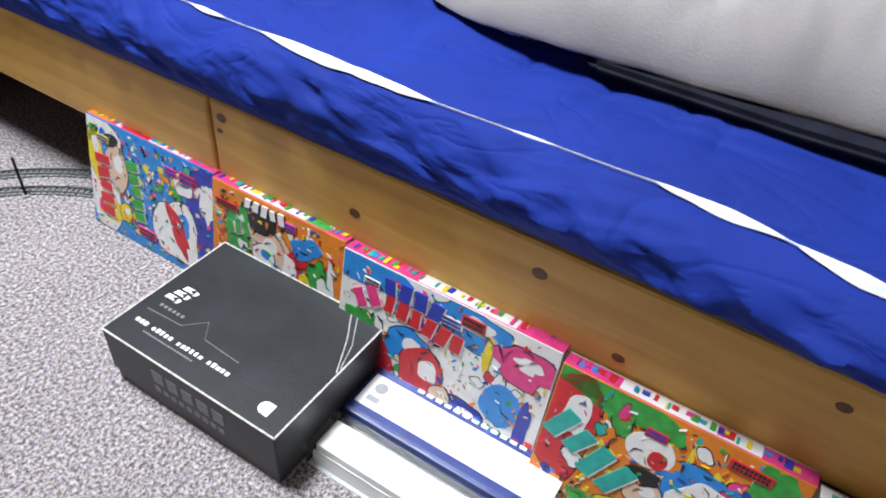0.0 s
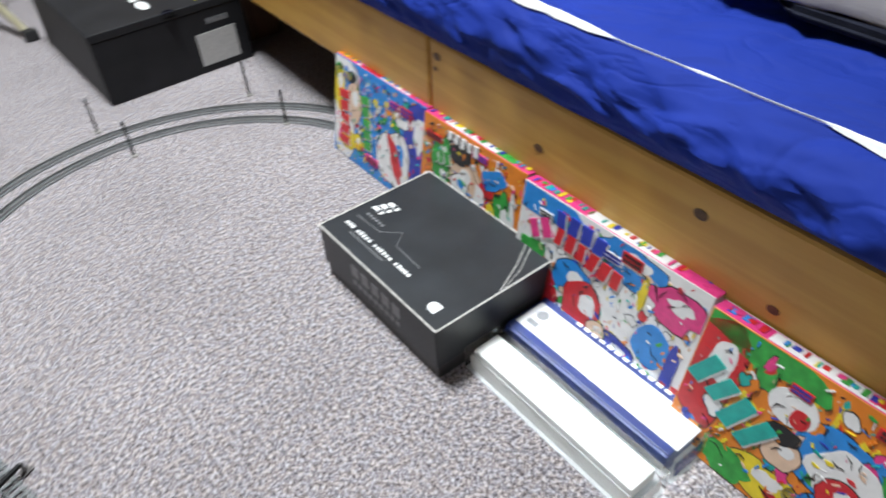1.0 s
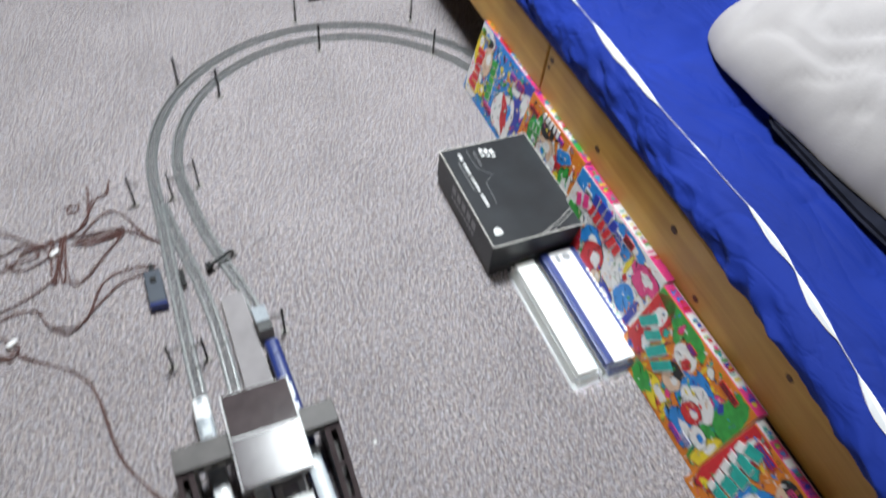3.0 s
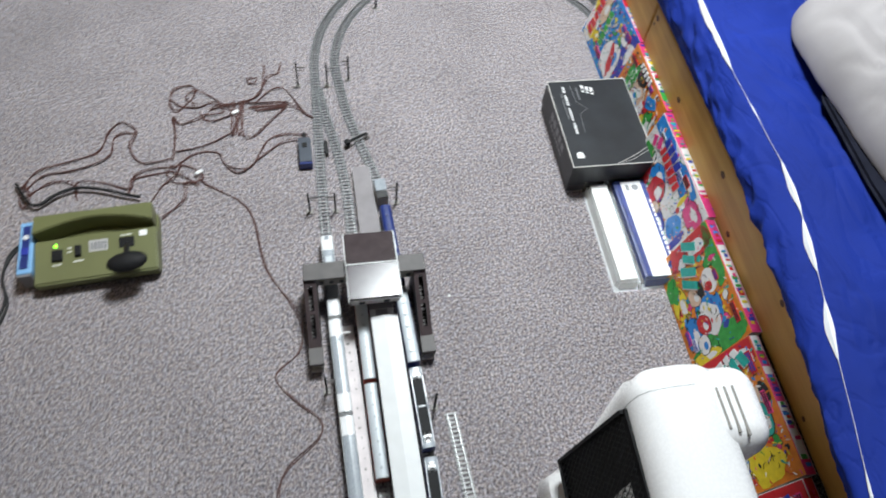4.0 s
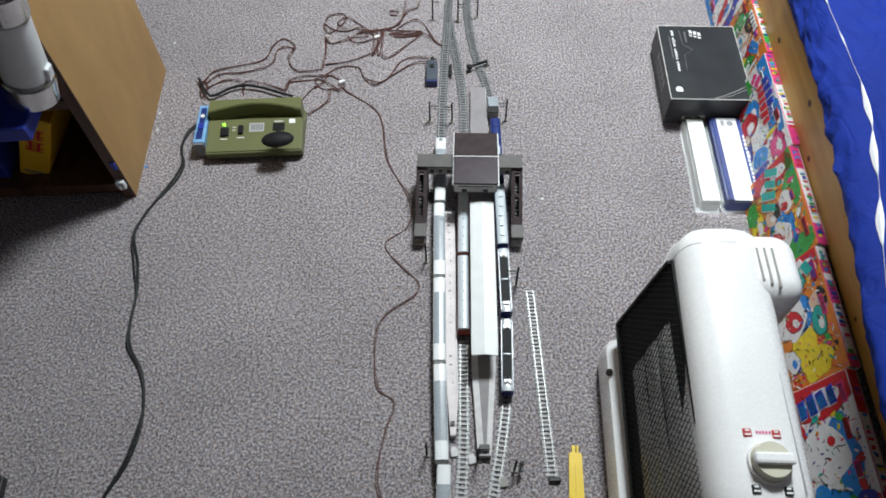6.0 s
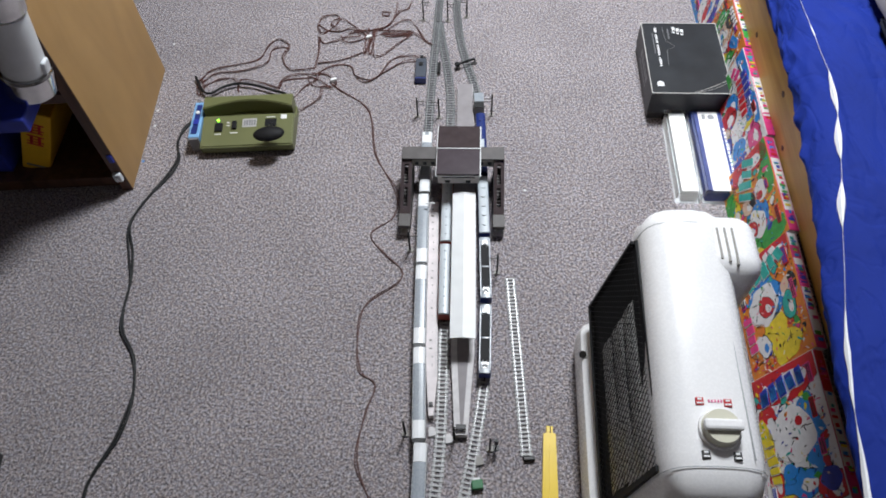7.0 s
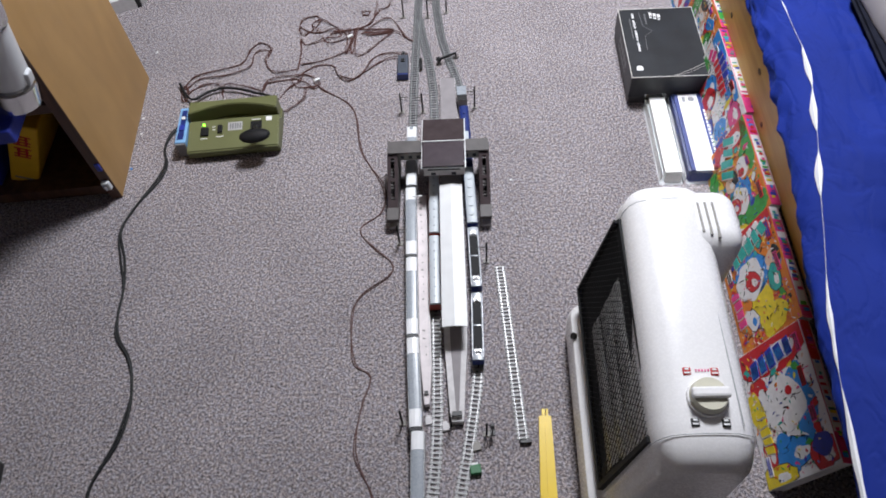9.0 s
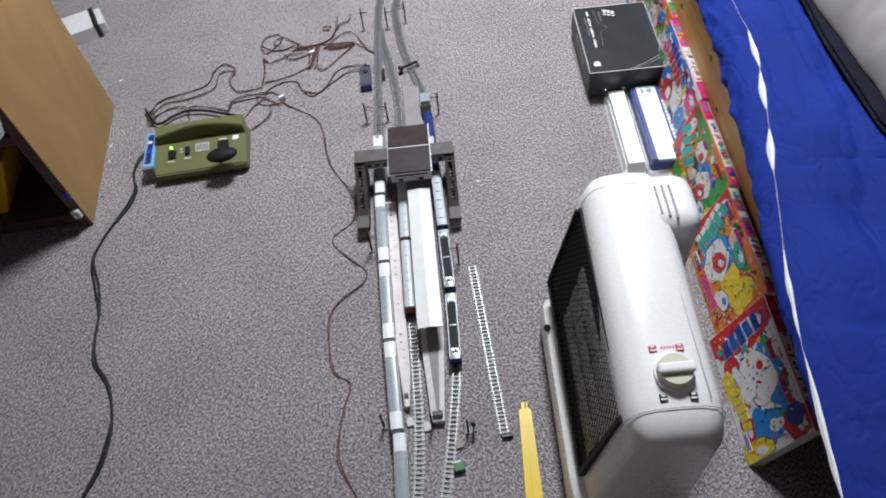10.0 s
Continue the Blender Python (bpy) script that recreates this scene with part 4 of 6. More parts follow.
track_line("inner_track", [(-0.008, -0.20), (0.004, -0.13), (0.015, -0.066), (0.026, -0.005), (0.037, 0.069), (0.041, 0.12), (0.041, 0.24)], "pale near length of the inner model railway track", M_SLEEPERLT)
track_line("inner_track", [(0.0408, 0.246), (0.035, 0.40), (0.028, 0.56), (0.021, 0.673), (0.008, 0.735), (-0.003, 0.775), (-0.018, 0.842), (-0.026, 0.905)] + arc(0.2740, 177, 22),
           "grey inner loop of model railway track")
track_line("loose_track", [(0.0785, 0.282), (0.0855, 0.19), (0.0925, 0.095), (0.0995, 0.001)], "loose straight length of model track on the carpet", M_SLEEPERLT, 0.0062)
box_ends = thing("track_buffer", pose(0.101, -0.002, 0, 0, 0, 4), "small black buffer at the loose track's end", "track part")
box("stop_block", (-0.006, 0.010, -0.003, 0.002, 0, 0.007), M_BLACK, box_ends, r=0.0008)


# ---- station ----
def platform_low():
    t = thing("side_platform", pose(-0.041, 0.235, 0, 0, 0, 2.6), "long pale pinkish model platform with tapered end", "model platform")
    bm = bmesh.new()
    prism(bm, [(-0.0035, -0.185), (0.0035, -0.185), (0.0085, -0.13), (0.0085, 0.19), (-0.0085, 0.19), (-0.0085, -0.10)], 0, 0.011, r=0.0006)
    top = part("deck", bm, M_PINKPLAT, t)
    box("edge_line", (0.0058, 0.0072, -0.125, 0.19, 0.011, 0.0114), M_PLATEDGE, t)
    bm = bmesh.new()
    rnd = random.Random(2)
    for k in range(22):
        y = -0.11 + 0.0135 * k
        rbox(bm, -0.001 + rnd.uniform(-0.003, 0.003), 0.0005, y, y + 0.0022, 0.011, 0.0116 + 0.0012 * (k % 5 == 0))
    part("deck_marks", bm, M_TAUPE, t)
    box("end_sign", (-0.0028, 0.0028, -0.171, -0.166, 0.011, 0.0145), M_BLACK, t)


platform_low()


def platform_island():
    t = thing("island_platform", pose(0.0075, 0.2, 0, 0, 0, 1.3), "grey island model platform under a white canopy", "model platform")
    bm = bmesh.new()
    prism(bm, [(-0.0105, -0.176), (0.0075, -0.176), (0.0170, -0.05), (0.0170, 0.22), (0.0165, 0.36), (0.013, 0.51), (-0.015, 0.51), (-0.018, 0.2), (-0.0175, -0.05)], 0, 0.012, r=0.0006)
    part("deck", bm, M_PLATEDGE, t)
    bm = bmesh.new()
    prism(bm, [(-0.0020, -0.172), (0.0010, -0.172), (0.0085, -0.05), (0.0085, 0.22), (0.0080, 0.245), (-0.009, 0.245), (-0.0095, 0.2), (-0.0085, -0.05)], 0.012, 0.0125)
    part("middle_strip", bm, M_PLATFORM, t)
    bm = bmesh.new()
    prism(bm, [(0.0165, 0.246), (0.0162, 0.36), (0.0126, 0.5095), (-0.0146, 0.5095), (-0.0175, 0.246)], 0.012, 0.0124)
    part("plain_deck", bm, M_PLATFORM, t)
    box("end_block", (-0.0085, 0.0055, -0.170, -0.163, 0.0125, 0.019), M_BLACK, t, r=0.0006)
    bm = bmesh.new()
    for k in range(3):
        rbox(bm, -0.006 + 0.004 * k, -0.0035 + 0.004 * k, -0.1706, -0.1699, 0.014, 0.0175)
    part("end_windows", bm, M_WHITEINK, t)
    # canopy with a slight ridge
    bm = bmesh.new()
    prism(bm, [(-0.0185, 0.0475), (0.0, 0.0505), (0.0185, 0.0475), (0.0185, 0.0495), (0.0, 0.0525), (-0.0185, 0.0495)], -0.048, 0.215, axis="y")
    part("canopy", bm, M_CANOPY, t)
    for k in range(5):
        y = -0.03 + 0.055 * k
        bm = bmesh.new()
        cyl(bm, 0, y, 0.0125, 0.049, 0.0014, 8)
        rbox(bm, -0.016, 0.016, y - 0.0008, y + 0.0008, 0.044, 0.0475)
        part("post", bm, M_TAUPE, t)


platform_island()


def footbridge():
    t = thing("station_footbridge", pose(-0.018, 0.47, 0, 0, 0, 0.6), "model station bridge with brown roof and stairs to both sides", "model station")
    # span across the tracks
    box("span", (-0.083, 0.083, 0.003, 0.026, 0.047, 0.066), M_TAUPE, t, r=0.0008)
    bm = bmesh.new()
    for k in range(12):
        x = -0.074 + 0.0135 * k
        rbox(bm, x - 0.003, x + 0.003, 0.0020, 0.0032, 0.052, 0.0585)
    part("span_windows", bm, M_WINDOW, t)
    box("span_roof", (-0.085, 0.085, 0.001, 0.028, 0.066, 0.0685), M_STAIR, t, r=0.0006)
    for s in (-1, 1):
        x0, x1 = (-0.0855, -0.068) if s < 0 else (0.068, 0.0855)
        # stair tower: side walls, sloped roof frame with slots, foot
        bm = bmesh.new()
        prism(bm, [(-0.095, 0.0), (0.028, 0.0), (0.028, 0.060), (0.004, 0.060), (-0.082, 0.020), (-0.095, 0.020)], x0, x0 + 0.0022, axis="x")
        prism(bm, [(-0.095, 0.0), (0.028, 0.0), (0.028, 0.060), (0.004, 0.060), (-0.082, 0.020), (-0.095, 0.020)], x1 - 0.0022, x1, axis="x")
        part("stair_wall", bm, M_STAIR, t)
        bm = bmesh.new()
        for k in range(18):
            y = 0.002 - 0.0048 * k
            z = 0.047 - 0.0026 * k
            rbox(bm, x0 + 0.0023, x1 - 0.0023, y - 0.0048, y, 0.0, max(0.002, z))
        part("stair_flight", bm, M_STAIR, t)["kind"] = "stuff"
        bm = bmesh.new()
        for xa, xb in ((x0, x0 + 0.0055), (x1 - 0.0055, x1)):
            prism(bm, [(0.005, 0.0625), (-0.081, 0.0225), (-0.081, 0.0250), (0.005, 0.0650)], xa, xb, axis="x")
        for f0, f1 in ((0.0, 0.10), (0.46, 0.52), (0.86, 1.0)):
            prism(bm, [(0.005 - 0.086 * f0, 0.0626 - 0.04 * f0), (0.005 - 0.086 * f1, 0.0626 - 0.04 * f1), (0.005 - 0.086 * f1, 0.0649 - 0.04 * f1), (0.005 - 0.086 * f0, 0.0649 - 0.04 * f0)], x0 + 0.0054, x1 - 0.0054, axis="x")
        part("stair_roof", bm, M_BROWNROOF, t)
        box("stair_foot", (x0 - 0.001, x1 + 0.001, -0.106, -0.081, 0.018, 0.0265), M_STAIR, t, r=0.0006)
        box("gate_post", (x0, x0 + 0.002, -0.104, -0.102, 0, 0.018), M_TAUPE, t)
        box("gate_post", (x1 - 0.002, x1, -0.104, -0.102, 0, 0.018), M_TAUPE, t)
        box("landing", (x0, x1, -0.106, -0.0955, 0, 0.004), M_PLATEDGE, t)
    # building over the middle
    bld = box("house", (-0.024, 0.044, -0.034, 0.056, 0.048, 0.078), M_PLATEDGE, t, r=0.0006)
    box("window_band", (-0.017, 0.037, -0.0348, -0.0338, 0.062, 0.071), M_WINDOW, bld)
    bm = bmesh.new()
    for x in (-0.012, 0.022):
        rbox(bm, x, x + 0.008, -0.0348, -0.0338, 0.05, 0.056)
    part("low_windows", bm, M_WINDOW, bld)
    bm = bmesh.new()
    rbox(bm, -0.0265, 0.0465, -0.045, 0.064, 0.078, 0.0795)
    part("roof_rim", bm, M_CANOPY, t)
    bm = bmesh.new()
    prism(bm, [(-0.0435, 0.0795), (0.0087, 0.0795), (0.0087, 0.0845), (-0.0435, 0.0836)], -0.0248, 0.0448, axis="x")
    part("roof_panel", bm, mat("grey_brown_roof", (0.062, 0.048, 0.056), 0.2, vary=0.12, scale=60), t)
    bm = bmesh.new()
    prism(bm, [(0.0103, 0.0795), (0.0625, 0.0795), (0.0625, 0.0815), (0.0103, 0.0845)], -0.0248, 0.0448, axis="x")
    part("roof_panel", bm, M_BROWNROOF, t)
    box("ridge", (-0.0255, 0.0455, 0.0088, 0.0102, 0.079, 0.0855), M_CANOPY, t)
    box("sign_arm", (-0.044, -0.028, -0.071, -0.0695, 0.040, 0.0415), M_WHITEINK, t)


footbridge()


# ---- trains ----
def car_body(t, length, w, z0, h, roof_z, side, roof, ends=None):
    """Hull with a rounded roof, in the frame of the car: y along it, its middle at 0."""
    n = 8
    bm = bmesh.new()
    rbox(bm, -w / 2, w / 2, -length / 2, length / 2, z0, h, r=0.0012)
    hull = part("hull", bm, side, t)
    bm = bmesh.new()
    out = [(-w / 2 + 0.0004, h - 0.0006)] + [(-(w / 2 - 0.0004) * math.cos(math.pi * k / n), h + (roof_z - h) * math.sin(math.pi * k / n) ** 0.7) for k in range(1, n)] + [(w / 2 - 0.0004, h - 0.0006)]
    prism(bm, out, -length / 2 + 0.0006, length / 2 - 0.0006, axis="y")
    part("roof", bm, roof, t, smooth=False)
    bm = bmesh.new()
    for s in (-1, 1):
        k = int(length / 0.0085)
        for i in range(k):
            y = -length / 2 + 0.006 + (length - 0.012) * i / k
            rbox(bm, s * w / 2 - 0.0003, s * w / 2 + 0.0003, y, y + 0.0055, z0 + (h - z0) * 0.5, z0 + (h - z0) * 0.82)
    part("windows", bm, M_WINDOW, t)
    bm = bmesh.new()
    for y in (-length * 0.33, length * 0.33):
        rbox(bm, -w / 2 + 0.003, w / 2 - 0.003, y - 0.012, y + 0.012, 0.0048, z0)
    rbox(bm, -0.0012, 0.0012, -length / 2 - 0.0033, length / 2 + 0.0033, z0 - 0.001, z0 + 0.0012)
    part("bogies", bm, M_BLACK, t)
    return hull


def at_track(pts, y, z=0.0):
    """A pose on a line of (x, y), turned along it."""
    for (xa, ya), (xb, yb) in zip(pts, pts[1:]):
        if ya <= y <= yb:
            f = (y - ya) / (yb - ya)
            return pose(xa + f * (xb - xa), y, z, 0, 0, math.degrees(math.atan2(-(xb - xa), yb - ya)))
    return pose(*pts[-1], z)


MAIN = [(-0.036, -0.40), (-0.042, -0.06), (-0.055, 0.16), (-0.063, 0.36), (-0.069, 0.60), (-0.0695, 0.78), (-0.068, 0.88)]
INNER = [(0.015, -0.066), (0.026, -0.005), (0.037, 0.069), (0.041, 0.12), (0.041, 0.24), (0.035, 0.40), (0.028, 0.56), (0.021, 0.673), (0.008, 0.735)]
SIDING = [(-0.018, 0.05), (-0.020, 0.15), (-0.024, 0.30), (-0.028, 0.5)]


def express_car(m, head):
    t = thing("express_train_car", m, "white express model train car with grey roof on the main track", "model train", "white express train")
    car_body(t, 0.134, 0.0185, 0.008, 0.0270, 0.0305, M_TRAINWHITE, M_TRAINGREY)
    for s in (-1, 1):
        bm = bmesh.new()
        n = 6
        w = 0.0187
        out = [(-w / 2, 0.0262)] + [(-(w / 2) * math.cos(math.pi * k / n), 0.0272 + 0.0037 * math.sin(math.pi * k / n) ** 0.7) for k in range(1, n)] + [(w / 2, 0.0262)]
        a, b = sorted((s * 0.0672, s * 0.042))
        prism(bm, out, a, b, axis="y")
        part("white_roof_end", bm, M_TRAINWHITE, t)
    # black block plugs the gap behind the car, in place of its shade
    box("gap_shade", (-0.0088, 0.0088, -0.0732, -0.0674, 0.010, 0.0296), M_BLACK, t, r=0.0008)
    if head:
        box("roof_unit", (-0.005, 0.005, 0.018, 0.03, 0.0300, 0.0325), M_TRAINLT, t, r=0.0006)
    else:
        for s in (-1, 1):
            box("roof_seam", (s * 0.0078 - 0.0006, s * 0.0078 + 0.0006, -0.0415, 0.0415, 0.0277, 0.0284), M_TRAINWHITE, t)
    if head:
        bm = bmesh.new()
        prism(bm, [(0.0672, 0.008), (0.076, 0.010), (0.0755, 0.014), (0.0690, 0.026), (0.0672, 0.0290)], -0.0086, 0.0086, axis="x", r=0.0008)
        nose = part("nose", bm, M_TRAINWHITE, t)
        box("windscreen", (-0.0065, 0.0065, 0.071, 0.0742, 0.0165, 0.022), M_WINDOW, t)
        box("number_box", (-0.003, 0.003, 0.060, 0.066, 0.0309, 0.0318), M_TRAINGREY, t)


FRONT = 0.575
for k in range(6):
    y = FRONT - 0.075 - 0.1405 * k
    if y > -0.30:
        express_car(at_track(MAIN, y), k == 0)


def grey_car(m):
    t = thing("grey_train_car", m, "grey-roofed red model passenger car on the siding", "model train", "grey passenger train")
    car_body(t, 0.126, 0.0182, 0.008, 0.0255, 0.0300, M_TRAINRED, M_TRAINLT)
    bm = bmesh.new()
    for k in range(7):
        cyl(bm, 0, -0.05 + 0.0165 * k, 0.0298, 0.0308, 0.0014, 8)
    part("roof_vents", bm, M_TRAINGREY, t)


for k in range(2):
    grey_car(at_track(SIDING, 0.265 + 0.132 * k))


def blue_loco(m, length):
    t = thing("blue_tram_car", m, "dark blue model electric car with black roof gear", "model train", "dark blue cars")
    car_body(t, length, 0.0180, 0.008, 0.0240, 0.0262, M_TRAINBLUE, M_TRAINGREY)
    for s in (-1, 1):
        box("roof_well", (-0.0063, 0.0063, s * 0.020 - 0.0185, s * 0.020 + 0.0185, 0.0258, 0.0272), M_LEVER, t, r=0.0003)
        bm = bmesh.new()
        y = s * (length / 2 - 0.014)
        tube(bm, [Vector((-0.004, y - 0.006, 0.027)), Vector((0, y, 0.031)), Vector((0.004, y + 0.006, 0.027))], 0.0005, 4)
        tube(bm, [Vector((0.004, y - 0.006, 0.027)), Vector((0, y, 0.031)), Vector((-0.004, y + 0.006, 0.027))], 0.0005, 4)
        rbox(bm, -0.005, 0.005, y - 0.001, y + 0.001, 0.0305, 0.0312)
        rbox(bm, -0.0045, 0.0045, y - 0.007, y + 0.007, 0.0256, 0.0266)
        part("pantograph", bm, M_RAIL, t)
        bm = bmesh.new()
        rbox(bm, s * 0.0078 - 0.0004, s * 0.0078 + 0.0004, -length / 2 + 0.004, length / 2 - 0.004, 0.0248, 0.0266)
        part("roof_rail", bm, M_TRAINWHITE, t)


blue_loco(at_track(INNER, 0.166), 0.112)
blue_loco(at_track(INNER, 0.289), 0.112)


def vent_car(m):
    t = thing("light_blue_car", m, "light grey-blue model car with round roof coolers", "model train", "dark blue cars")
    car_body(t, 0.118, 0.0182, 0.008, 0.0255, 0.0290, M_TRAINBLUE, M_TRAINLT)
    for k in range(5):
        bm = bmesh.new()
        cyl(bm, 0, -0.042 + 0.019 * k, 0.0285, 0.0305, 0.0034, 12)
        part("roof_cooler", bm, M_TRAINLT, t)


vent_car(at_track(INNER, 0.411))


def blue_coach(m, length, material, name, label):
    t = thing(name, m, label, "model train", "dark blue cars")
    car_body(t, length, 0.0175, 0.008, 0.0250, 0.0290, material, material)
    bm = bmesh.new()
    rbox(bm, -0.005, 0.005, -length * 0.3, -length * 0.16, 0.0284, 0.0300)
    rbox(bm, -0.005, 0.005, -length * 0.1, length * 0.03, 0.0284, 0.0300)
    part("roof_panels", bm, M_TRAINLT, t)
    bm = bmesh.new()
    cyl(bm, 0, length * 0.36, 0.0285, 0.0305, 0.003, 12)
    part("roof_dome", bm, M_NAVY, t)


blue_coach(at_track(INNER, 0.548), 0.140, M_TRAINBLUE, "blue_locomotive", "bright navy blue model locomotive beyond the station bridge")


def small_wagon(m):
    t = thing("grey_wagon", m, "short grey model wagon with black end", "model train")
    box("hull", (-0.009, 0.009, -0.018, 0.020, 0.007, 0.027), M_TAUPE, t, r=0.001)
    box("roof", (-0.0088, 0.0088, -0.004, 0.019, 0.027, 0.029), M_TRAINGREY, t, r=0.0008)
    box("dark_end", (-0.0088, 0.0088, -0.0175, -0.005, 0.027, 0.0282), M_BLACK, t, r=0.0004)
    box("chassis", (-0.006, 0.006, -0.015, 0.017, 0.0048, 0.007), M_BLACK, t)


small_wagon(at_track(INNER, 0.650))


# ---- line-side things ----
def pole(x, y, h, turn, arm=True, lean=0.0):
    t = thing("catenary_pole", pose(x, y, 0, lean, 0, turn), "thin dark model catenary pole beside the track", "model pole", "model catenary poles")
    box("foot", (-0.005, 0.005, -0.004, 0.004, 0, 0.0022), M_TAUPE, t, r=0.0005)
    box("mast", (-0.0014, 0.0014, -0.0014, 0.0014, 0.0022, h), M_LEVER, t)
    if arm:
        box("arm", (0.0014, 0.014, -0.0008, 0.0008, h * 0.78, h * 0.81), M_STAIR, t)
        box("brace", (0.0014, 0.012, -0.0005, 0.0005, h * 0.65, h * 0.67), M_STAIR, t)


for x, y, h, a in ((-0.091, 0.634, 0.048, 0), (-0.051, 0.632, 0.048, 180), (0.046, 0.640, 0.052, 180), (-0.083, 0.333, 0.050, 0), (0.058, 0.294, 0.052, 180), (-0.067, 0.027, 0.045, 0), (0.001, 0.022, 0.045, 0),
                   (-0.098, 0.912, 0.055, 0), (-0.047, 0.909, 0.052, 0), (-0.008, 0.922, 0.055, 180), (0.002, 1.160, 0.055, -50), (0.060, 1.113, 0.055, 130), (0.250, 1.190, 0.052, 90), (0.232, 1.285, 0.052, -90),
                   (0.442, 1.125, 0.052, 60), (0.44, 1.235, 0.055, -120), (0.05, 0.01, 0.04, 0)):
    pole(x, y, h, a, arm=h > 0.046)


def portal(x0, y0, x1, y1, h, name, label):
    t = thing(name, pose(x0, y0, 0, 0, 0, math.degrees(math.atan2(y1 - y0, x1 - x0))), label, "model gantry")
    w = math.hypot(x1 - x0, y1 - y0)
    for x in (0, w):
        box("mast", (x - 0.0013, x + 0.0013, -0.0013, 0.0013, 0, h), M_STAIR, t)
        box("foot", (x - 0.005, x + 0.005, -0.004, 0.004, 0, 0.002), M_STAIR, t)
    for z in (h - 0.0012,):
        box("beam", (0, w, -0.0016, 0.0016, z - 0.0016, z + 0.0016), M_LEVER, t)
        box("signal_head", (-0.004, 0.004, -0.004, 0.005, z - 0.004, z + 0.003), M_LEVER, t, r=0.001)


portal(-0.022, 0.764, 0.011, 0.781, 0.013, "track_gauge_gantry", "small black gantry lying across the inner track")


def point_motor():
    t = thing("point_motor_box", pose(-0.0925, 0.755, 0, 0, 0, 1), "grey model point switch box with a wire plug", "switch box")
    box("case", (-0.0105, 0.0105, -0.030, 0.022, 0, 0.016), M_SLATE, t, r=0.0015)
    box("button", (-0.004, 0.004, 0.0, 0.009, 0.016, 0.0185), M_BLACK, t, r=0.0006)
    box("end_cap", (-0.0108, 0.0108, -0.034, -0.030, 0, 0.015), M_NAVY, t, r=0.0008)
    box("plug", (-0.003, 0.003, 0.022, 0.036, 0.004, 0.012), M_BLACK, t, r=0.0008)


point_motor()
track_clip = thing("turnout_lever", pose(-0.0575, 0.76, 0, 0, 0, 2), "small dark turnout lever block beside the track", "track part")
box("lever_block", (-0.003, 0.003, -0.015, 0.013, 0.0046, 0.0095), M_BLACK, track_clip, r=0.0006)
for x, y, s, ma, nm in ((-0.030, 0.029, 0.010, M_PLATEDGE, "pale"), (-0.006, 0.020, 0.010, M_PLATEDGE, "pale"), (0.036, -0.008, 0.011, M_TAUPE, "grey"), (-0.045, 0.037, 0.009, M_PLATEDGE, "pale")):
    c = thing("track_joiner", pose(x, y, 0, 0, 0, 12), f"small {nm} plastic track joiner on the carpet", "track part", "track joiners")
    box("clip_body", (-s / 2, s / 2, -s / 2, s / 2, 0, 0.004), ma, c, r=0.0006)
    box("clip_tab", (-s / 3, s / 3, s / 2, s / 2 + 0.004, 0, 0.002), ma, c)
g = thing("green_terminal", pose(0.034, -0.040, 0, 0, 0, 8), "small green plastic wire terminal on the carpet", "terminal")
box("block", (-0.0075, 0.0075, -0.006, 0.006, 0, 0.009), M_GREEN, g, r=0.001)
box("white_top", (-0.005, 0.004, 0.006, 0.009, 0.002, 0.007), M_WHITEINK, g, r=0.0005)
s = thing("signal_post", pose(0.058, 0.012, 0, 0, 0, 0), "tiny black model signal on the carpet", "model signal")
box("head", (-0.003, 0.003, -0.002, 0.002, 0.016, 0.030), M_BLACK, s, r=0.0008)
box("mast", (-0.001, 0.001, -0.001, 0.001, 0, 0.016), M_BLACK, s)
box("foot", (-0.005, 0.004, -0.004, 0.004, 0, 0.002), M_BLACK, s)


def yellow_ramp():
    t = thing("yellow_ramp", pose(0.128, -0.10, 0, 0, 0, -1.5), "long tapered yellow plastic rerailing ramp", "ramp")
    bm = bmesh.new()
    prism(bm, [(-0.014, -0.10), (0.014, -0.10), (0.0085, 0.134), (-0.0085, 0.134)], 0, 0.006, r=0.001)
    part("slope", bm, M_YELLOW, t)
    for a, b in ((-0.0045, 0.0005), (0.0015, 0.0045)):
        box("tongue", (a, b, 0.133, 0.144, 0.001, 0.005), M_YELLOW, t, r=0.0005)
    box("guide", (-0.0012, 0.0012, -0.10, 0.12, 0.006, 0.0072), M_YELLOW, t)


yellow_ramp()


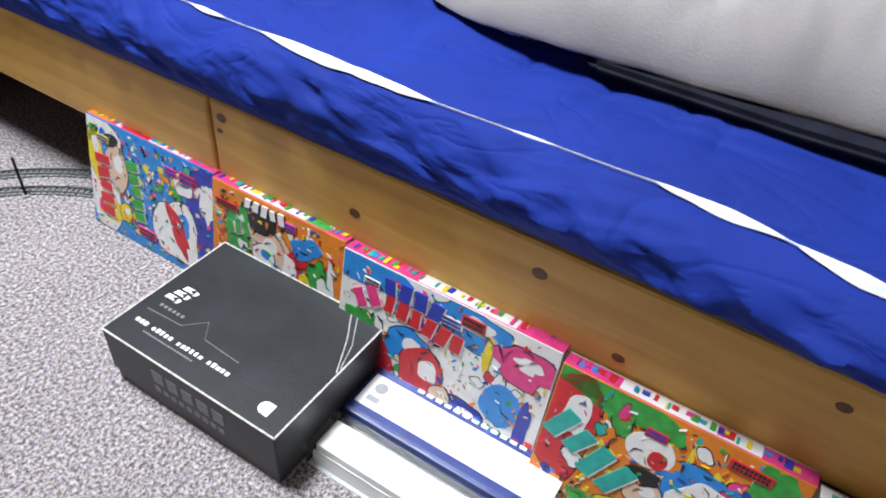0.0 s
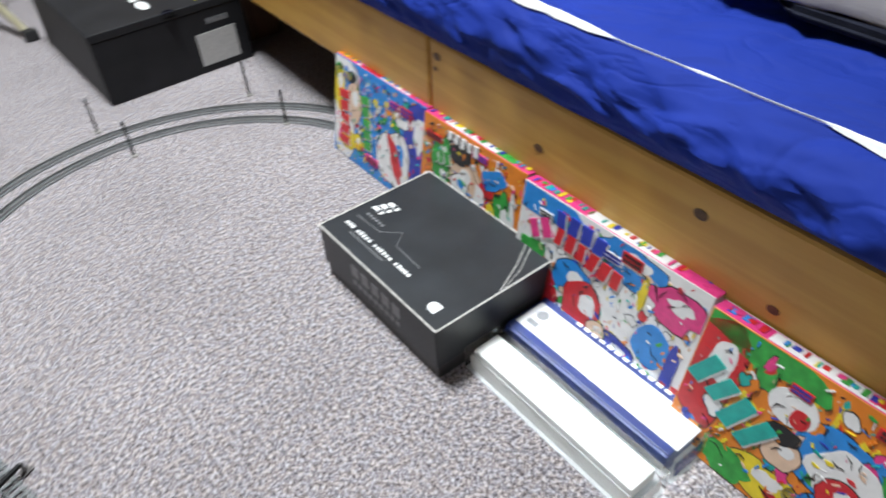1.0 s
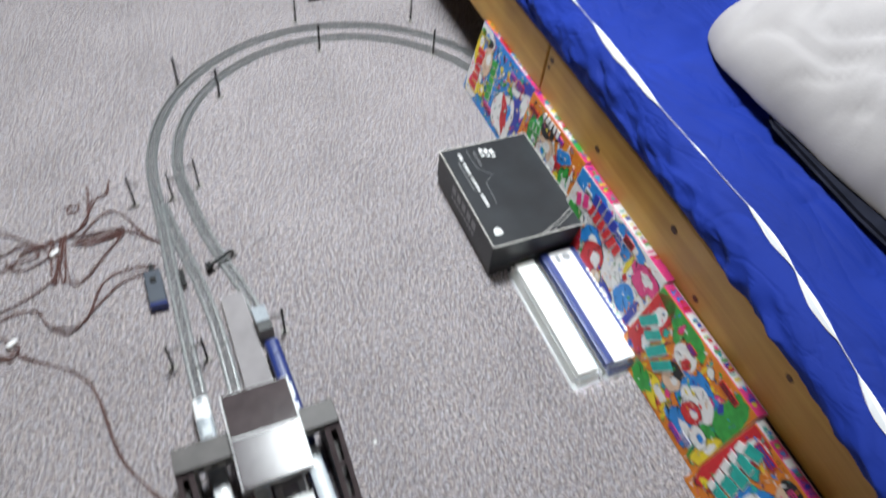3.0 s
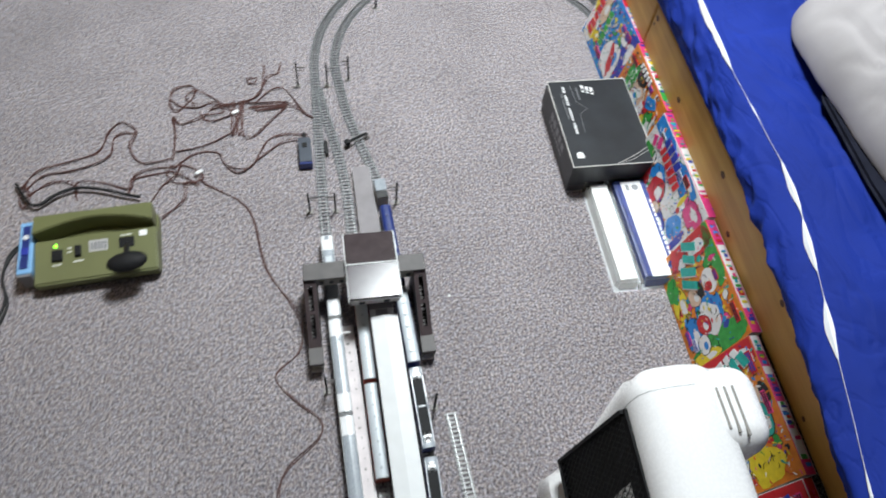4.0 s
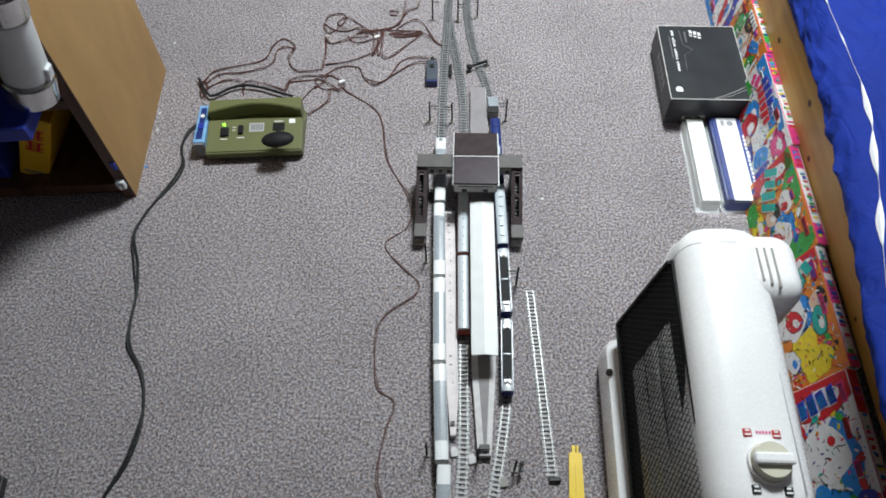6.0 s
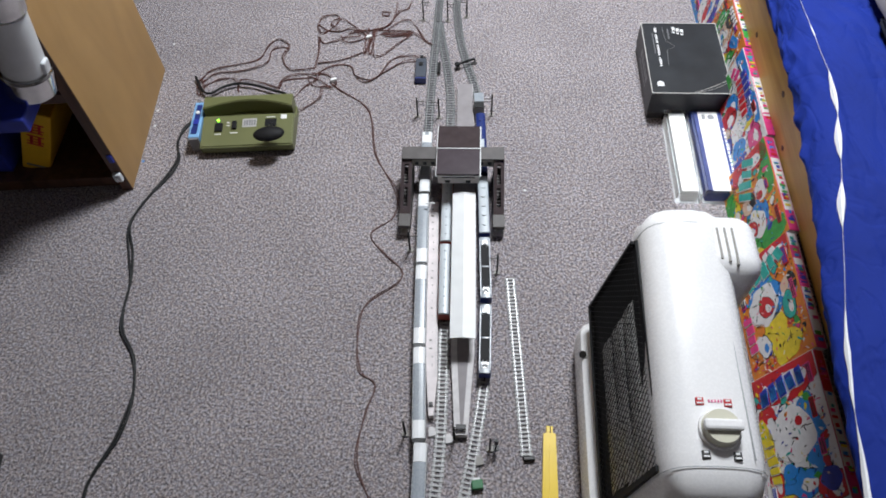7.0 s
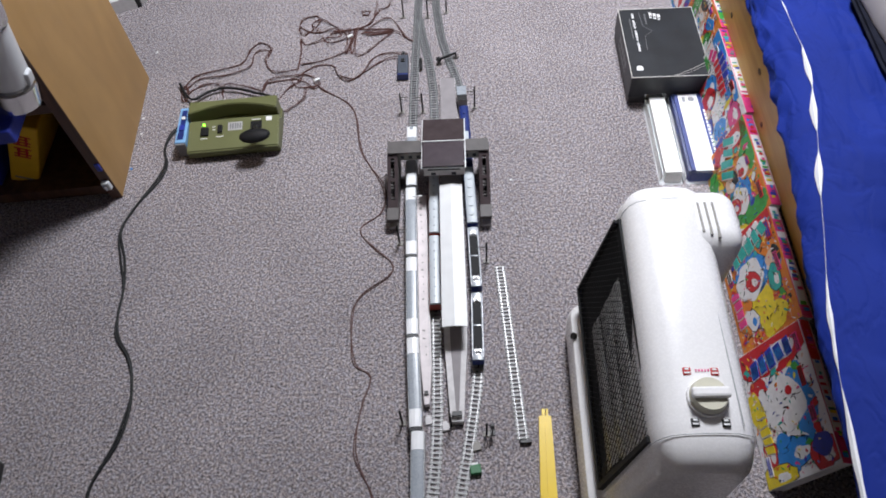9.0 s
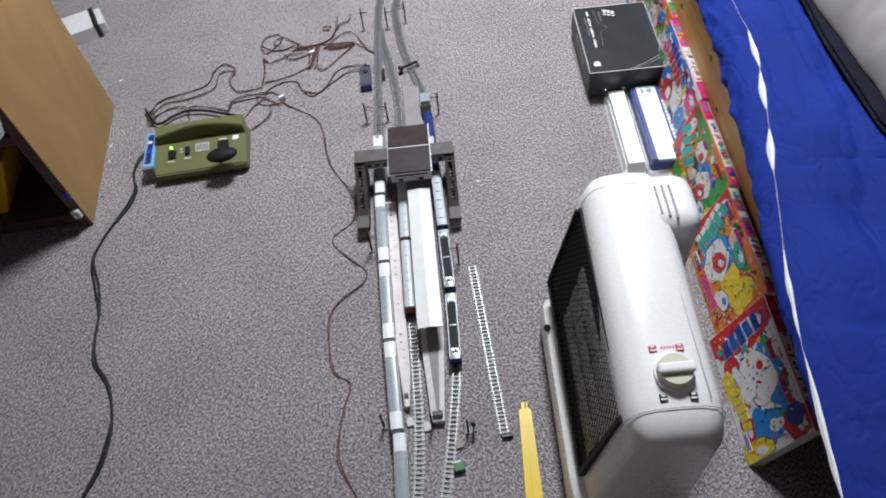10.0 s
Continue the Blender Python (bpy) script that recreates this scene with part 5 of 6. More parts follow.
# ---- power unit ----
def power_unit():
    t = thing("train_power_unit", pose(-0.4740, 0.533, 0, 0, 0, 4.5), "olive green model train power unit with black lever", "power unit")
    w = 0.166
    bm = bmesh.new()
    prism(bm, [(0.002, 0.0), (0.095, 0.0), (0.095, 0.020), (0.0635, 0.020), (0.061, 0.0345), (-0.006, 0.0240), (-0.008, 0.019), (-0.004, 0.006)], 0, w, axis="x", r=0.002)
    body = part("body", bm, M_OLIVE, t)
    # raised back with a bowed front
    bm = bmesh.new()
    front = [(0.002 + (w - 0.004) * k / 16, 0.064 + 0.018 * math.sin(math.pi * k / 16)) for k in range(17)]
    prism(bm, front + [(w - 0.002, 0.095), (0.002, 0.095)], 0.0195, 0.050, r=0.0015)
    part("hood", bm, M_OLIVE, t)
    tilt = math.degrees(math.atan2(0.0115, 0.070))
    plane = Matrix.Translation((0, 0, 0.0242)) @ pose(0, 0, 0, tilt)
    def on(name, x0, x1, y0, y1, h, material, label="", r=0.0006):
        return box(name, (x0, x1, y0, y1, -0.001, h), material, t, r=r, label=label, m=plane)
    on("rocker_switch", 0.024, 0.038, 0.026, 0.043, 0.004, M_LEVER, "black rocker switch")
    on("slide_switch", 0.055, 0.063, 0.030, 0.046, 0.005, M_LEVER, "black slide switch")
    on("rating_label", 0.073, 0.099, 0.034, 0.052, 0.0006, M_LABEL, "grey printed label", 0)
    bm = bmesh.new()
    for k in range(5):
        rbox(bm, 0.076 + 0.0045 * k, 0.079 + 0.0045 * k, 0.037, 0.049, 0.0004, 0.001, m=plane)
    part("label_bars", bm, M_GREYINK, t)
    on("lever_slot", 0.114, 0.135, 0.034, 0.050, 0.0015, M_LEVER)
    on("white_sticker", 0.142, 0.153, 0.049, 0.058, 0.0006, M_WHITEINK, "small white sticker", 0)
    bm = bmesh.new()
    for x0, x1, y in ((0.044, 0.05, 0.044), (0.044, 0.05, 0.038), (0.024, 0.036, 0.020), (0.052, 0.066, 0.022), (0.116, 0.132, 0.053)):
        rbox(bm, x0, x1, y, y + 0.0016, 0.0, 0.0006, m=plane)
    part("print_bars", bm, M_WHITEINK, t)
    bm = bmesh.new()
    cyl(bm, 0.029, 0.050, 0.0, 0.003, 0.0024, 12, m=plane)
    part("lamp", bm, M_LED, t, "lit green pilot lamp")
    bm = bmesh.new()
    bmesh.ops.create_uvsphere(bm, u_segments=24, v_segments=14, radius=1, matrix=Matrix.Translation((0.131, -0.007, 0.0525)) @ pose(0, 0, 0, 6, 0, 5) @ Matrix.Diagonal((0.0275, 0.0150, 0.0090, 1)))
    lever = part("lever", bm, M_LEVER, t, "glossy black speed lever", True)
    bm = bmesh.new()
    tube(bm, [Vector((0.125, 0.041, 0.026)), Vector((0.126, 0.030, 0.036)), Vector((0.129, 0.010, 0.047)), Vector((0.131, -0.004, 0.051))], 0.0042, 8)
    part("lever_stem", bm, M_BLACK, t, "", True)
    # blue side module
    mod = box("side_module", (-0.0205, -0.001, 0.010, 0.098, 0, 0.034), M_SKYBLUE, t, r=0.0015, label="light blue plastic switch module")
    box("module_end", (-0.0195, -0.002, 0.0065, 0.010, 0.002, 0.032), M_GREYINK, mod)
    bm = bmesh.new()
    cyl(bm, -0.011, 0.070, 0.034, 0.0365, 0.0038, 14)
    part("round_button", bm, M_WHITEINK, mod)
    box("square_button", (-0.0160, -0.006, 0.040, 0.052, 0.034, 0.0365), M_DEEPBLUE, mod, r=0.0006)
    box("dark_slot", (-0.0165, -0.006, 0.018, 0.034, 0.034, 0.0352), M_NAVY, mod)
    box("face_plate", (-0.0158, -0.0062, 0.026, 0.091, 0.0335, 0.0345), M_NAVY, mod)


power_unit()


# ---- wires ----
def wire(name, pts, r, material, label, z=None, category="wire", n=6):
    base = r if z is None else z
    line = smooth_line([(p[0], p[1], base + (p[2] if len(p) > 2 else 0)) for p in pts], 0.007)
    c = line[0].copy()
    bm = bmesh.new()
    tube(bm, [p - c for p in line], r, n)
    ob = part(name, bm, material, None, "", True)
    ob.location = c
    return tagged(ob, label, category)


CORD = [(-0.46, -0.14), (-0.491, -0.069), (-0.469, 0.001), (-0.464, 0.045), (-0.469, 0.085), (-0.484, 0.131), (-0.511, 0.169), (-0.523, 0.208), (-0.527, 0.259), (-0.540, 0.314), (-0.561, 0.371), (-0.55, 0.424), (-0.522, 0.479), (-0.515, 0.518), (-0.529, 0.559), (-0.519, 0.60), (-0.492, 0.625)]
wire("power_cord", CORD, 0.0021, M_CORD, "black twin power cord snaking over the carpet", category="cord", n=8)
wire("power_cord", [(x - 0.002 + 0.0034 * math.sin(k * 1.9), y + 0.003 * math.cos(k), 0.001) for k, (x, y) in enumerate(CORD[:-2])] + [(-0.524, 0.60), (-0.494, 0.632)], 0.0019, M_CORD, "black twin power cord snaking over the carpet", category="cord", n=8)
FEEDER = [(-0.090, -0.14), (-0.105, -0.073), (-0.130, -0.012), (-0.127, 0.053), (-0.117, 0.096), (-0.142, 0.123), (-0.153, 0.199), (-0.139, 0.234), (-0.097, 0.270), (-0.096, 0.297), (-0.123, 0.325), (-0.151, 0.362), (-0.117, 0.400), (-0.115, 0.456),
          (-0.161, 0.536), (-0.185, 0.645), (-0.246, 0.702), (-0.270, 0.722)]
wire("feeder_wire", FEEDER, 0.0009, M_WIRE, "thin brown feeder wire winding over the carpet")
wire("feeder_wire", [(x + 0.003 * math.sin(k * 2.3), y + 0.003 * math.cos(k * 1.7), 0.0008) for k, (x, y) in enumerate(FEEDER)], 0.0008, M_WIRE, "thin brown feeder wire winding over the carpet")
RW = random.Random(21)
# (x, y) of the runs between the power unit, the bundles and the track
RUNS = [
    [(-0.524, 0.718), (-0.51, 0.751), (-0.468, 0.767), (-0.421, 0.784), (-0.41, 0.825), (-0.392, 0.845), (-0.364, 0.824), (-0.372, 0.788), (-0.351, 0.755), (-0.306, 0.758)],
    [(-0.523, 0.712), (-0.499, 0.74), (-0.452, 0.75), (-0.406, 0.772), (-0.4, 0.813), (-0.385, 0.824), (-0.367, 0.818)],
    [(-0.516, 0.701), (-0.489, 0.728), (-0.456, 0.722), (-0.442, 0.688)],
    [(-0.444, 0.699), (-0.444, 0.727), (-0.407, 0.721), (-0.364, 0.703), (-0.359, 0.725), (-0.304, 0.735)],
    [(-0.367, 0.692), (-0.363, 0.725), (-0.337, 0.741), (-0.296, 0.74)],
    [(-0.33, 0.681), (-0.317, 0.707), (-0.299, 0.724), (-0.289, 0.752)],
    [(-0.306, 0.758), (-0.304, 0.81), (-0.31, 0.853), (-0.298, 0.834), (-0.265, 0.845), (-0.25, 0.857)],
    [(-0.316, 0.884), (-0.311, 0.916), (-0.281, 0.924), (-0.275, 0.902), (-0.301, 0.865), (-0.316, 0.884)],
    [(-0.268, 0.876), (-0.291, 0.896), (-0.271, 0.908), (-0.225, 0.875), (-0.215, 0.85), (-0.248, 0.839), (-0.266, 0.858)],
    [(-0.25, 0.863), (-0.208, 0.875), (-0.167, 0.893), (-0.16, 0.931), (-0.158, 0.97)],
    [(-0.246, 0.87), (-0.183, 0.88), (-0.163, 0.905), (-0.148, 0.937), (-0.135, 0.943), (-0.127, 0.969)],
    [(-0.186, 0.932), (-0.173, 0.935), (-0.173, 0.921), (-0.186, 0.921), (-0.186, 0.932)],
    [(-0.196, 0.881), (-0.212, 0.802), (-0.209, 0.881), (-0.199, 0.802), (-0.192, 0.881), (-0.208, 0.805)],
    [(-0.187, 0.874), (-0.119, 0.872), (-0.182, 0.865), (-0.116, 0.866), (-0.174, 0.858), (-0.123, 0.86)],
    [(-0.195, 0.868), (-0.191, 0.801), (-0.178, 0.798), (-0.143, 0.836), (-0.119, 0.86)],
    [(-0.119, 0.872), (-0.102, 0.859), (-0.076, 0.831)],
    [(-0.174, 0.874), (-0.142, 0.905), (-0.12, 0.901), (-0.089, 0.847), (-0.076, 0.831)],
    [(-0.305, 0.741), (-0.267, 0.768), (-0.234, 0.767), (-0.219, 0.739), (-0.183, 0.732), (-0.157, 0.783), (-0.129, 0.797), (-0.088, 0.793)],
    [(-0.219, 0.733), (-0.198, 0.721), (-0.168, 0.749), (-0.128, 0.782), (-0.088, 0.787)],
    [(-0.3, 0.775), (-0.252, 0.785), (-0.212, 0.808)],
    [(-0.309, 0.746), (-0.276, 0.74), (-0.254, 0.717), (-0.273, 0.706), (-0.302, 0.713), (-0.312, 0.735), (-0.287, 0.723), (-0.264, 0.701)],
    [(-0.317, 0.643), (-0.282, 0.674), (-0.281, 0.712)],
    [(-0.317, 0.897), (-0.298, 0.877), (-0.268, 0.87), (-0.243, 0.882), (-0.224, 0.857), (-0.257, 0.851)],
    [(-0.532, 0.718), (-0.525, 0.723), (-0.513, 0.707), (-0.516, 0.679), (-0.527, 0.696), (-0.528, 0.721)],
]
BACK_CORD = [(-0.534, 0.725), (-0.510, 0.686), (-0.494, 0.680), (-0.472, 0.698), (-0.444, 0.708), (-0.409, 0.703), (-0.373, 0.690), (-0.348, 0.682)]
for pts in RUNS:
    for k in range(2):
        wire("layout_wire", [(x + RW.uniform(-0.004, 0.004) * k, y + RW.uniform(-0.004, 0.004) * k, RW.uniform(0, 0.004)) for x, y in pts], 0.00074, M_WIRE, "thin brown layout wire in loose loops on the carpet")

wire("unit_lead", [(x, y, 0.006) for x, y in BACK_CORD], 0.0026, M_CORD, "short black lead behind the power unit", category="cord", n=8)
for x, y in ((-0.262, 0.726), (-0.206, 0.853)):
    tie = thing("wire_tie", pose(x, y, 0, 0, 0, 30), "small white wire tie round the brown wires", "tie")
    box("band", (-0.006, 0.006, -0.003, 0.003, 0.0, 0.007), M_WHITEINK, tie, r=0.001)


# ---- heater ----
def heater():
    t = thing("fan_heater", pose(0.0, 0.0, 0, 0, 0, 0), "white ceramic electric heater with black grille and cream knob", "heater")
    y0, y1 = -0.124, 0.214
    # outline across (x, z), front to the left
    prof = [(0.166, 0.012), (0.1635, 0.048), (0.168, 0.066), (0.1835, 0.078), (0.2085, 0.252), (0.2096, 0.262), (0.2126, 0.272), (0.2178, 0.2805), (0.2258, 0.287), (0.238, 0.2910), (0.254, 0.2925), (0.272, 0.2925), (0.288, 0.290), (0.300, 0.283), (0.308, 0.270), (0.312, 0.250), (0.315, 0.012)]
    bm = bmesh.new()
    inward = []
    for k, p in enumerate(prof):
        o, q = Vector(prof[k - 1]), Vector(prof[(k + 1) % len(prof)])
        d = (q - o).normalized()
        n = Vector((d.y, -d.x))
        inward.append(n * (0.4 if k < 5 else 1.0 if k < 15 else 0.7))

    def bent(x, y, z):
        f = (y - y0) / (y1 - y0)
        x += (0.26 - x) * (0.08 if x < 0.26 else -0.12) * (1 - f) + 0.010 * (f - 0.5)
        z += (0.012 * f - 0.006) * z / 0.29
        return Vector((x, y - 0.041 * min(1.0, max(0.0, 0.289 - z) / 0.2) * max(0.0, f - 0.5) * 2, z))

    radius, rings = 0.030, []
    turns = [math.pi / 2 * k / 7 for k in range(8)]
    stations = [(y0 + 0.046 * (1 - math.sin(g)), 0.027 * (1 - math.cos(g))) for g in turns[::-1]] + [(y0 + (y1 - y0) * k / 8, 0.0) for k in range(2, 8)] + [(y1 - radius * (1 - math.sin(g)), radius * (1 - math.cos(g))) for g in turns]
    for y, inset in stations:
        rings.append([bm.verts.new(bent(x + n.x * inset, y, z + n.y * inset)) for (x, z), n in zip(prof, inward)])
    for p, q in zip(rings, rings[1:]):
        for k in range(len(prof)):
            bm.faces.new((p[k], p[k - 1], q[k - 1], q[k]))
    bm.faces.new(rings[0])
    bm.faces.new(list(reversed(rings[-1])))
    part("housing", bm, M_WHITE, t, "glossy white plastic housing", True)
    # front panel plane
    a, b = Vector((0.1862, 0, 0.0845)), Vector((0.2142, 0, 0.2575))
    up = (b - a).normalized()
    out = Vector((-up.z, 0, up.x))
    def fm(y, s, o):
        return a + up * s + out * o + Vector((0, y, (y + 0.085) / 0.26 * (0.0215 - 0.0115 * s / L)))
    L = (b - a).length
    def panel(name, ya, yb, s0, s1, o0, o1, material, label="", parent=t):
        bm = bmesh.new()
        vs = [bm.verts.new(fm(y, s, o)) for o in (o0, o1) for y, s in ((ya, s0), (yb, s0), (yb, s1), (ya, s1))]
        for q in ((0, 1, 2, 3), (7, 6, 5, 4), (0, 4, 5, 1), (1, 5, 6, 2), (2, 6, 7, 3), (3, 7, 4, 0)):
            bm.faces.new([vs[i] for i in q])
        return part(name, bm, material, parent, label)
    panel("grille_backing", -0.084, 0.171, 0.002, L - 0.002, -0.012, 0.002, M_LEVER)
    bm = bmesh.new()
    rows = []
    for k in range(13):
        f = k / 12
        s = 0.030 + (L - 0.058) * f
        o = 0.0022 + 0.0018 * abs(math.sin(f * math.pi * 3.0))
        rows.append([bm.verts.new(fm(y, s, o)) for y in (-0.077, 0.100 + 0.012 * f)])
    for p, q in zip(rows, rows[1:]):
        bm.faces.new((p[0], p[1], q[1], q[0]))
    bmesh.ops.solidify(bm, geom=bm.faces[:], thickness=0.0004)
    part("reflector", bm, M_REFLECT, t, "bright metal reflector behind the grille")
    for ya, yb, s0, s1 in ((-0.090, 0.176, 0.0, 0.005), (-0.090, 0.176, L - 0.003, L), (-0.090, -0.084, 0.005, L - 0.003), (0.172, 0.176, 0.005, L - 0.003)):
        panel("grille_frame", ya, yb, s0, s1, -0.012, 0.0075 if s1 < L else 0.0035, M_LEVER, "black plastic frame of the grille")
    bm = bmesh.new()
    for k in range(-22, 58):
        for sgn in (1, -1):
            pts = []
            for i in range(2):
                s = 0.005 + (L - 0.008) * i
                y = -0.070 + 0.0072 * k + sgn * (0.085 * (i - 0.5))
                pts.append((y, s))
            (ya, sa), (yb, sb) = pts
            lo, hi = -0.084, 0.172
            f0, f1 = 0.0, 1.0
            if ya != yb:
                c0, c1 = sorted(((lo - ya) / (yb - ya), (hi - ya) / (yb - ya)))
                f0, f1 = max(0, c0), min(1, c1)
            if f1 - f0 > 0.03:
                p0, p1 = (ya + (yb - ya) * f0, sa + (sb - sa) * f0), (ya + (yb - ya) * f1, sa + (sb - sa) * f1)
                tube(bm, [fm(*p0, 0.0062 + 0.0005 * sgn), fm(*p1, 0.0062 + 0.0005 * sgn)], 0.00048, 4)
    part("mesh_grille", bm, M_MESHMETAL, t, "fine black diamond wire mesh")
    # knob on top
    bm = bmesh.new()
    cyl(bm, 0, 0, 0, 0.005, 0.0205, 36, 0.020)
    kn = part("knob", bm, M_WHITE, t, "round cream control knob", True)
    kn.matrix_basis = pose(0.2630, -0.058, 0.2875)
    bm = bmesh.new()
    cyl(bm, 0, 0, 0.005, 0.013, 0.0185, 36, 0.0165)
    part("knob_cap", bm, M_CREAM, kn)
    bm = bmesh.new()
    rbox(bm, -0.0185, 0.0185, -0.0055, 0.0055, 0.011, 0.019, r=0.0028)
    part("knob_grip", bm, M_WHITE, kn)
    for x, y, m_ in ((0.2480, -0.030, M_RED), (0.2750, -0.031, M_RED), (0.2470, -0.082, M_BLACK), (0.2760, -0.083, M_BLACK)):
        sgn = box("mark", (x - 0.004, x + 0.004, y - 0.004, y + 0.004, 0.2800, 0.2906 if y > -0.05 else 0.2889), m_, t, r=0.0008, label="printed setting symbol")
        bm = bmesh.new()
        top = 0.2906 if y > -0.05 else 0.2889
        rbox(bm, x - 0.002, x + 0.002, y + 0.001, y + 0.003, top - 0.001, top + 0.0005)
        rbox(bm, x - 0.003, x + 0.003, y - 0.0028, y - 0.0012, top - 0.001, top + 0.0005)
        part("symbol_bars", bm, M_WHITEINK, sgn)
    bm = bmesh.new()
    for k in range(5):
        rbox(bm, 0.2562 + 0.003 * k, 0.2576 + 0.003 * k, -0.031, -0.0285, 0.285, 0.2909)
    part("print_bars", bm, M_PINK, t)
    # moulding seams round the two ends
    for ys, x_hi in ((-0.0930, 0.3155), (0.182, 0.285)):
        bm = bmesh.new()
        line = []
        for x, z in prof[4:16]:
            if x < x_hi:
                line.append(bent(x, ys, z))
        tube(bm, line, 0.00045, 5)
        part("end_seam", bm, M_SILVER, t)
    # panel groove on the top
    bm = bmesh.new()
    tube(bm, [Vector((0.2730, 0.165, 0.2962)), Vector((0.2850, 0.134, 0.2930)), Vector((0.2920, 0.113, 0.2905)), Vector((0.2925, 0.055, 0.2878)), Vector((0.2935, -0.085, 0.2842))], 0.0007, 5)
    part("panel_seam", bm, M_SILVER, t)
    # back bulge with vents
    bm = bmesh.new()
    rbox(bm, 0.250, 0.347, 0.116, 0.205, 0.02, 0.2935, r=0.026, seg=7)
    back = part("back_housing", bm, M_WHITE, t, "white rear fan housing", True)
    for k in range(3):
        box("vent_slot", (0.2960 + 0.0082 * k, 0.2990 + 0.0082 * k, 0.136 - 0.004 * k, 0.178, 0.275, 0.2941), M_TAUPE, back, r=0.0008)
    for x0, x1 in ((0.180, 0.322),):
        box("foot_plate", (x0, x1, -0.085, 0.160, 0, 0.014), M_WHITE, t, r=0.006, label="white base plate")
    bm = bmesh.new()
    cyl(bm, 0, 0, 0, 0.003, 0.005, 14, m=pose(0.1740, 0.122, 0.0700, 0, -45))
    part("sensor", bm, M_BLACK, t, "small black sensor")
    box("rating_label", (0.1690, 0.1698, -0.065, -0.040, 0.020, 0.044), M_LABEL, t)


heater()


# ---- bookcase ----
def bookcase():
    t = thing("bookcase", pose(-0.580, 0.4485, 0, 0, 0, 4.8), "tan fibreboard bookcase with open shelves on the carpet", "bookcase")
    d, h, w = 0.306, 1.15, 0.42
    box("side_panel", (-0.018, 0, 0.0, d, 0, h), M_PLY, t, r=0.0012, label="tan fibreboard side panel")
    box("side_panel", (-w, -w + 0.018, 0.0, d, 0, h), M_PLY, t, r=0.0012)
    box("back_panel", (-w + 0.0185, -0.0185, d - 0.006, d, 0.002, h), M_DARKWOOD, t)
    for z in (0.03, 0.222, 0.55, 0.85, h - 0.02):
        box("shelf", (-w + 0.0185, -0.0185, 0.004, d - 0.007, z - 0.018, z), M_DARKWOOD, t, r=0.001)
    box("kick_board", (-w + 0.0185, -0.0185, 0.012, 0.026, 0.0, 0.0115), M_DARKWOOD, t)
    box("front_edge", (-0.0182, 0.0002, -0.0008, 0.0, 0, h), M_DARKWOOD, t, label="thin dark strip on the front edge")
    s = thing("purple_clip", pose(-0.586, 0.446, 0.075), "small purple sticker strip on the bookcase edge", "sticker")
    box("strip", (-0.003, 0.005, -0.002, 0.0015, 0, 0.016), M_DEEPBLUE, s, r=0.0006)
    s = thing("metal_catch", pose(-0.590, 0.4425, 0.031), "small pale metal catch at the bookcase edge", "catch")
    box("plate", (-0.006, 0.008, -0.004, 0.0045, 0.0, 0.018), M_FROST, s, r=0.002)
    box("hook", (0.0, 0.004, -0.008, -0.004, 0.004, 0.014), M_CHROME, s, r=0.001)


bookcase()


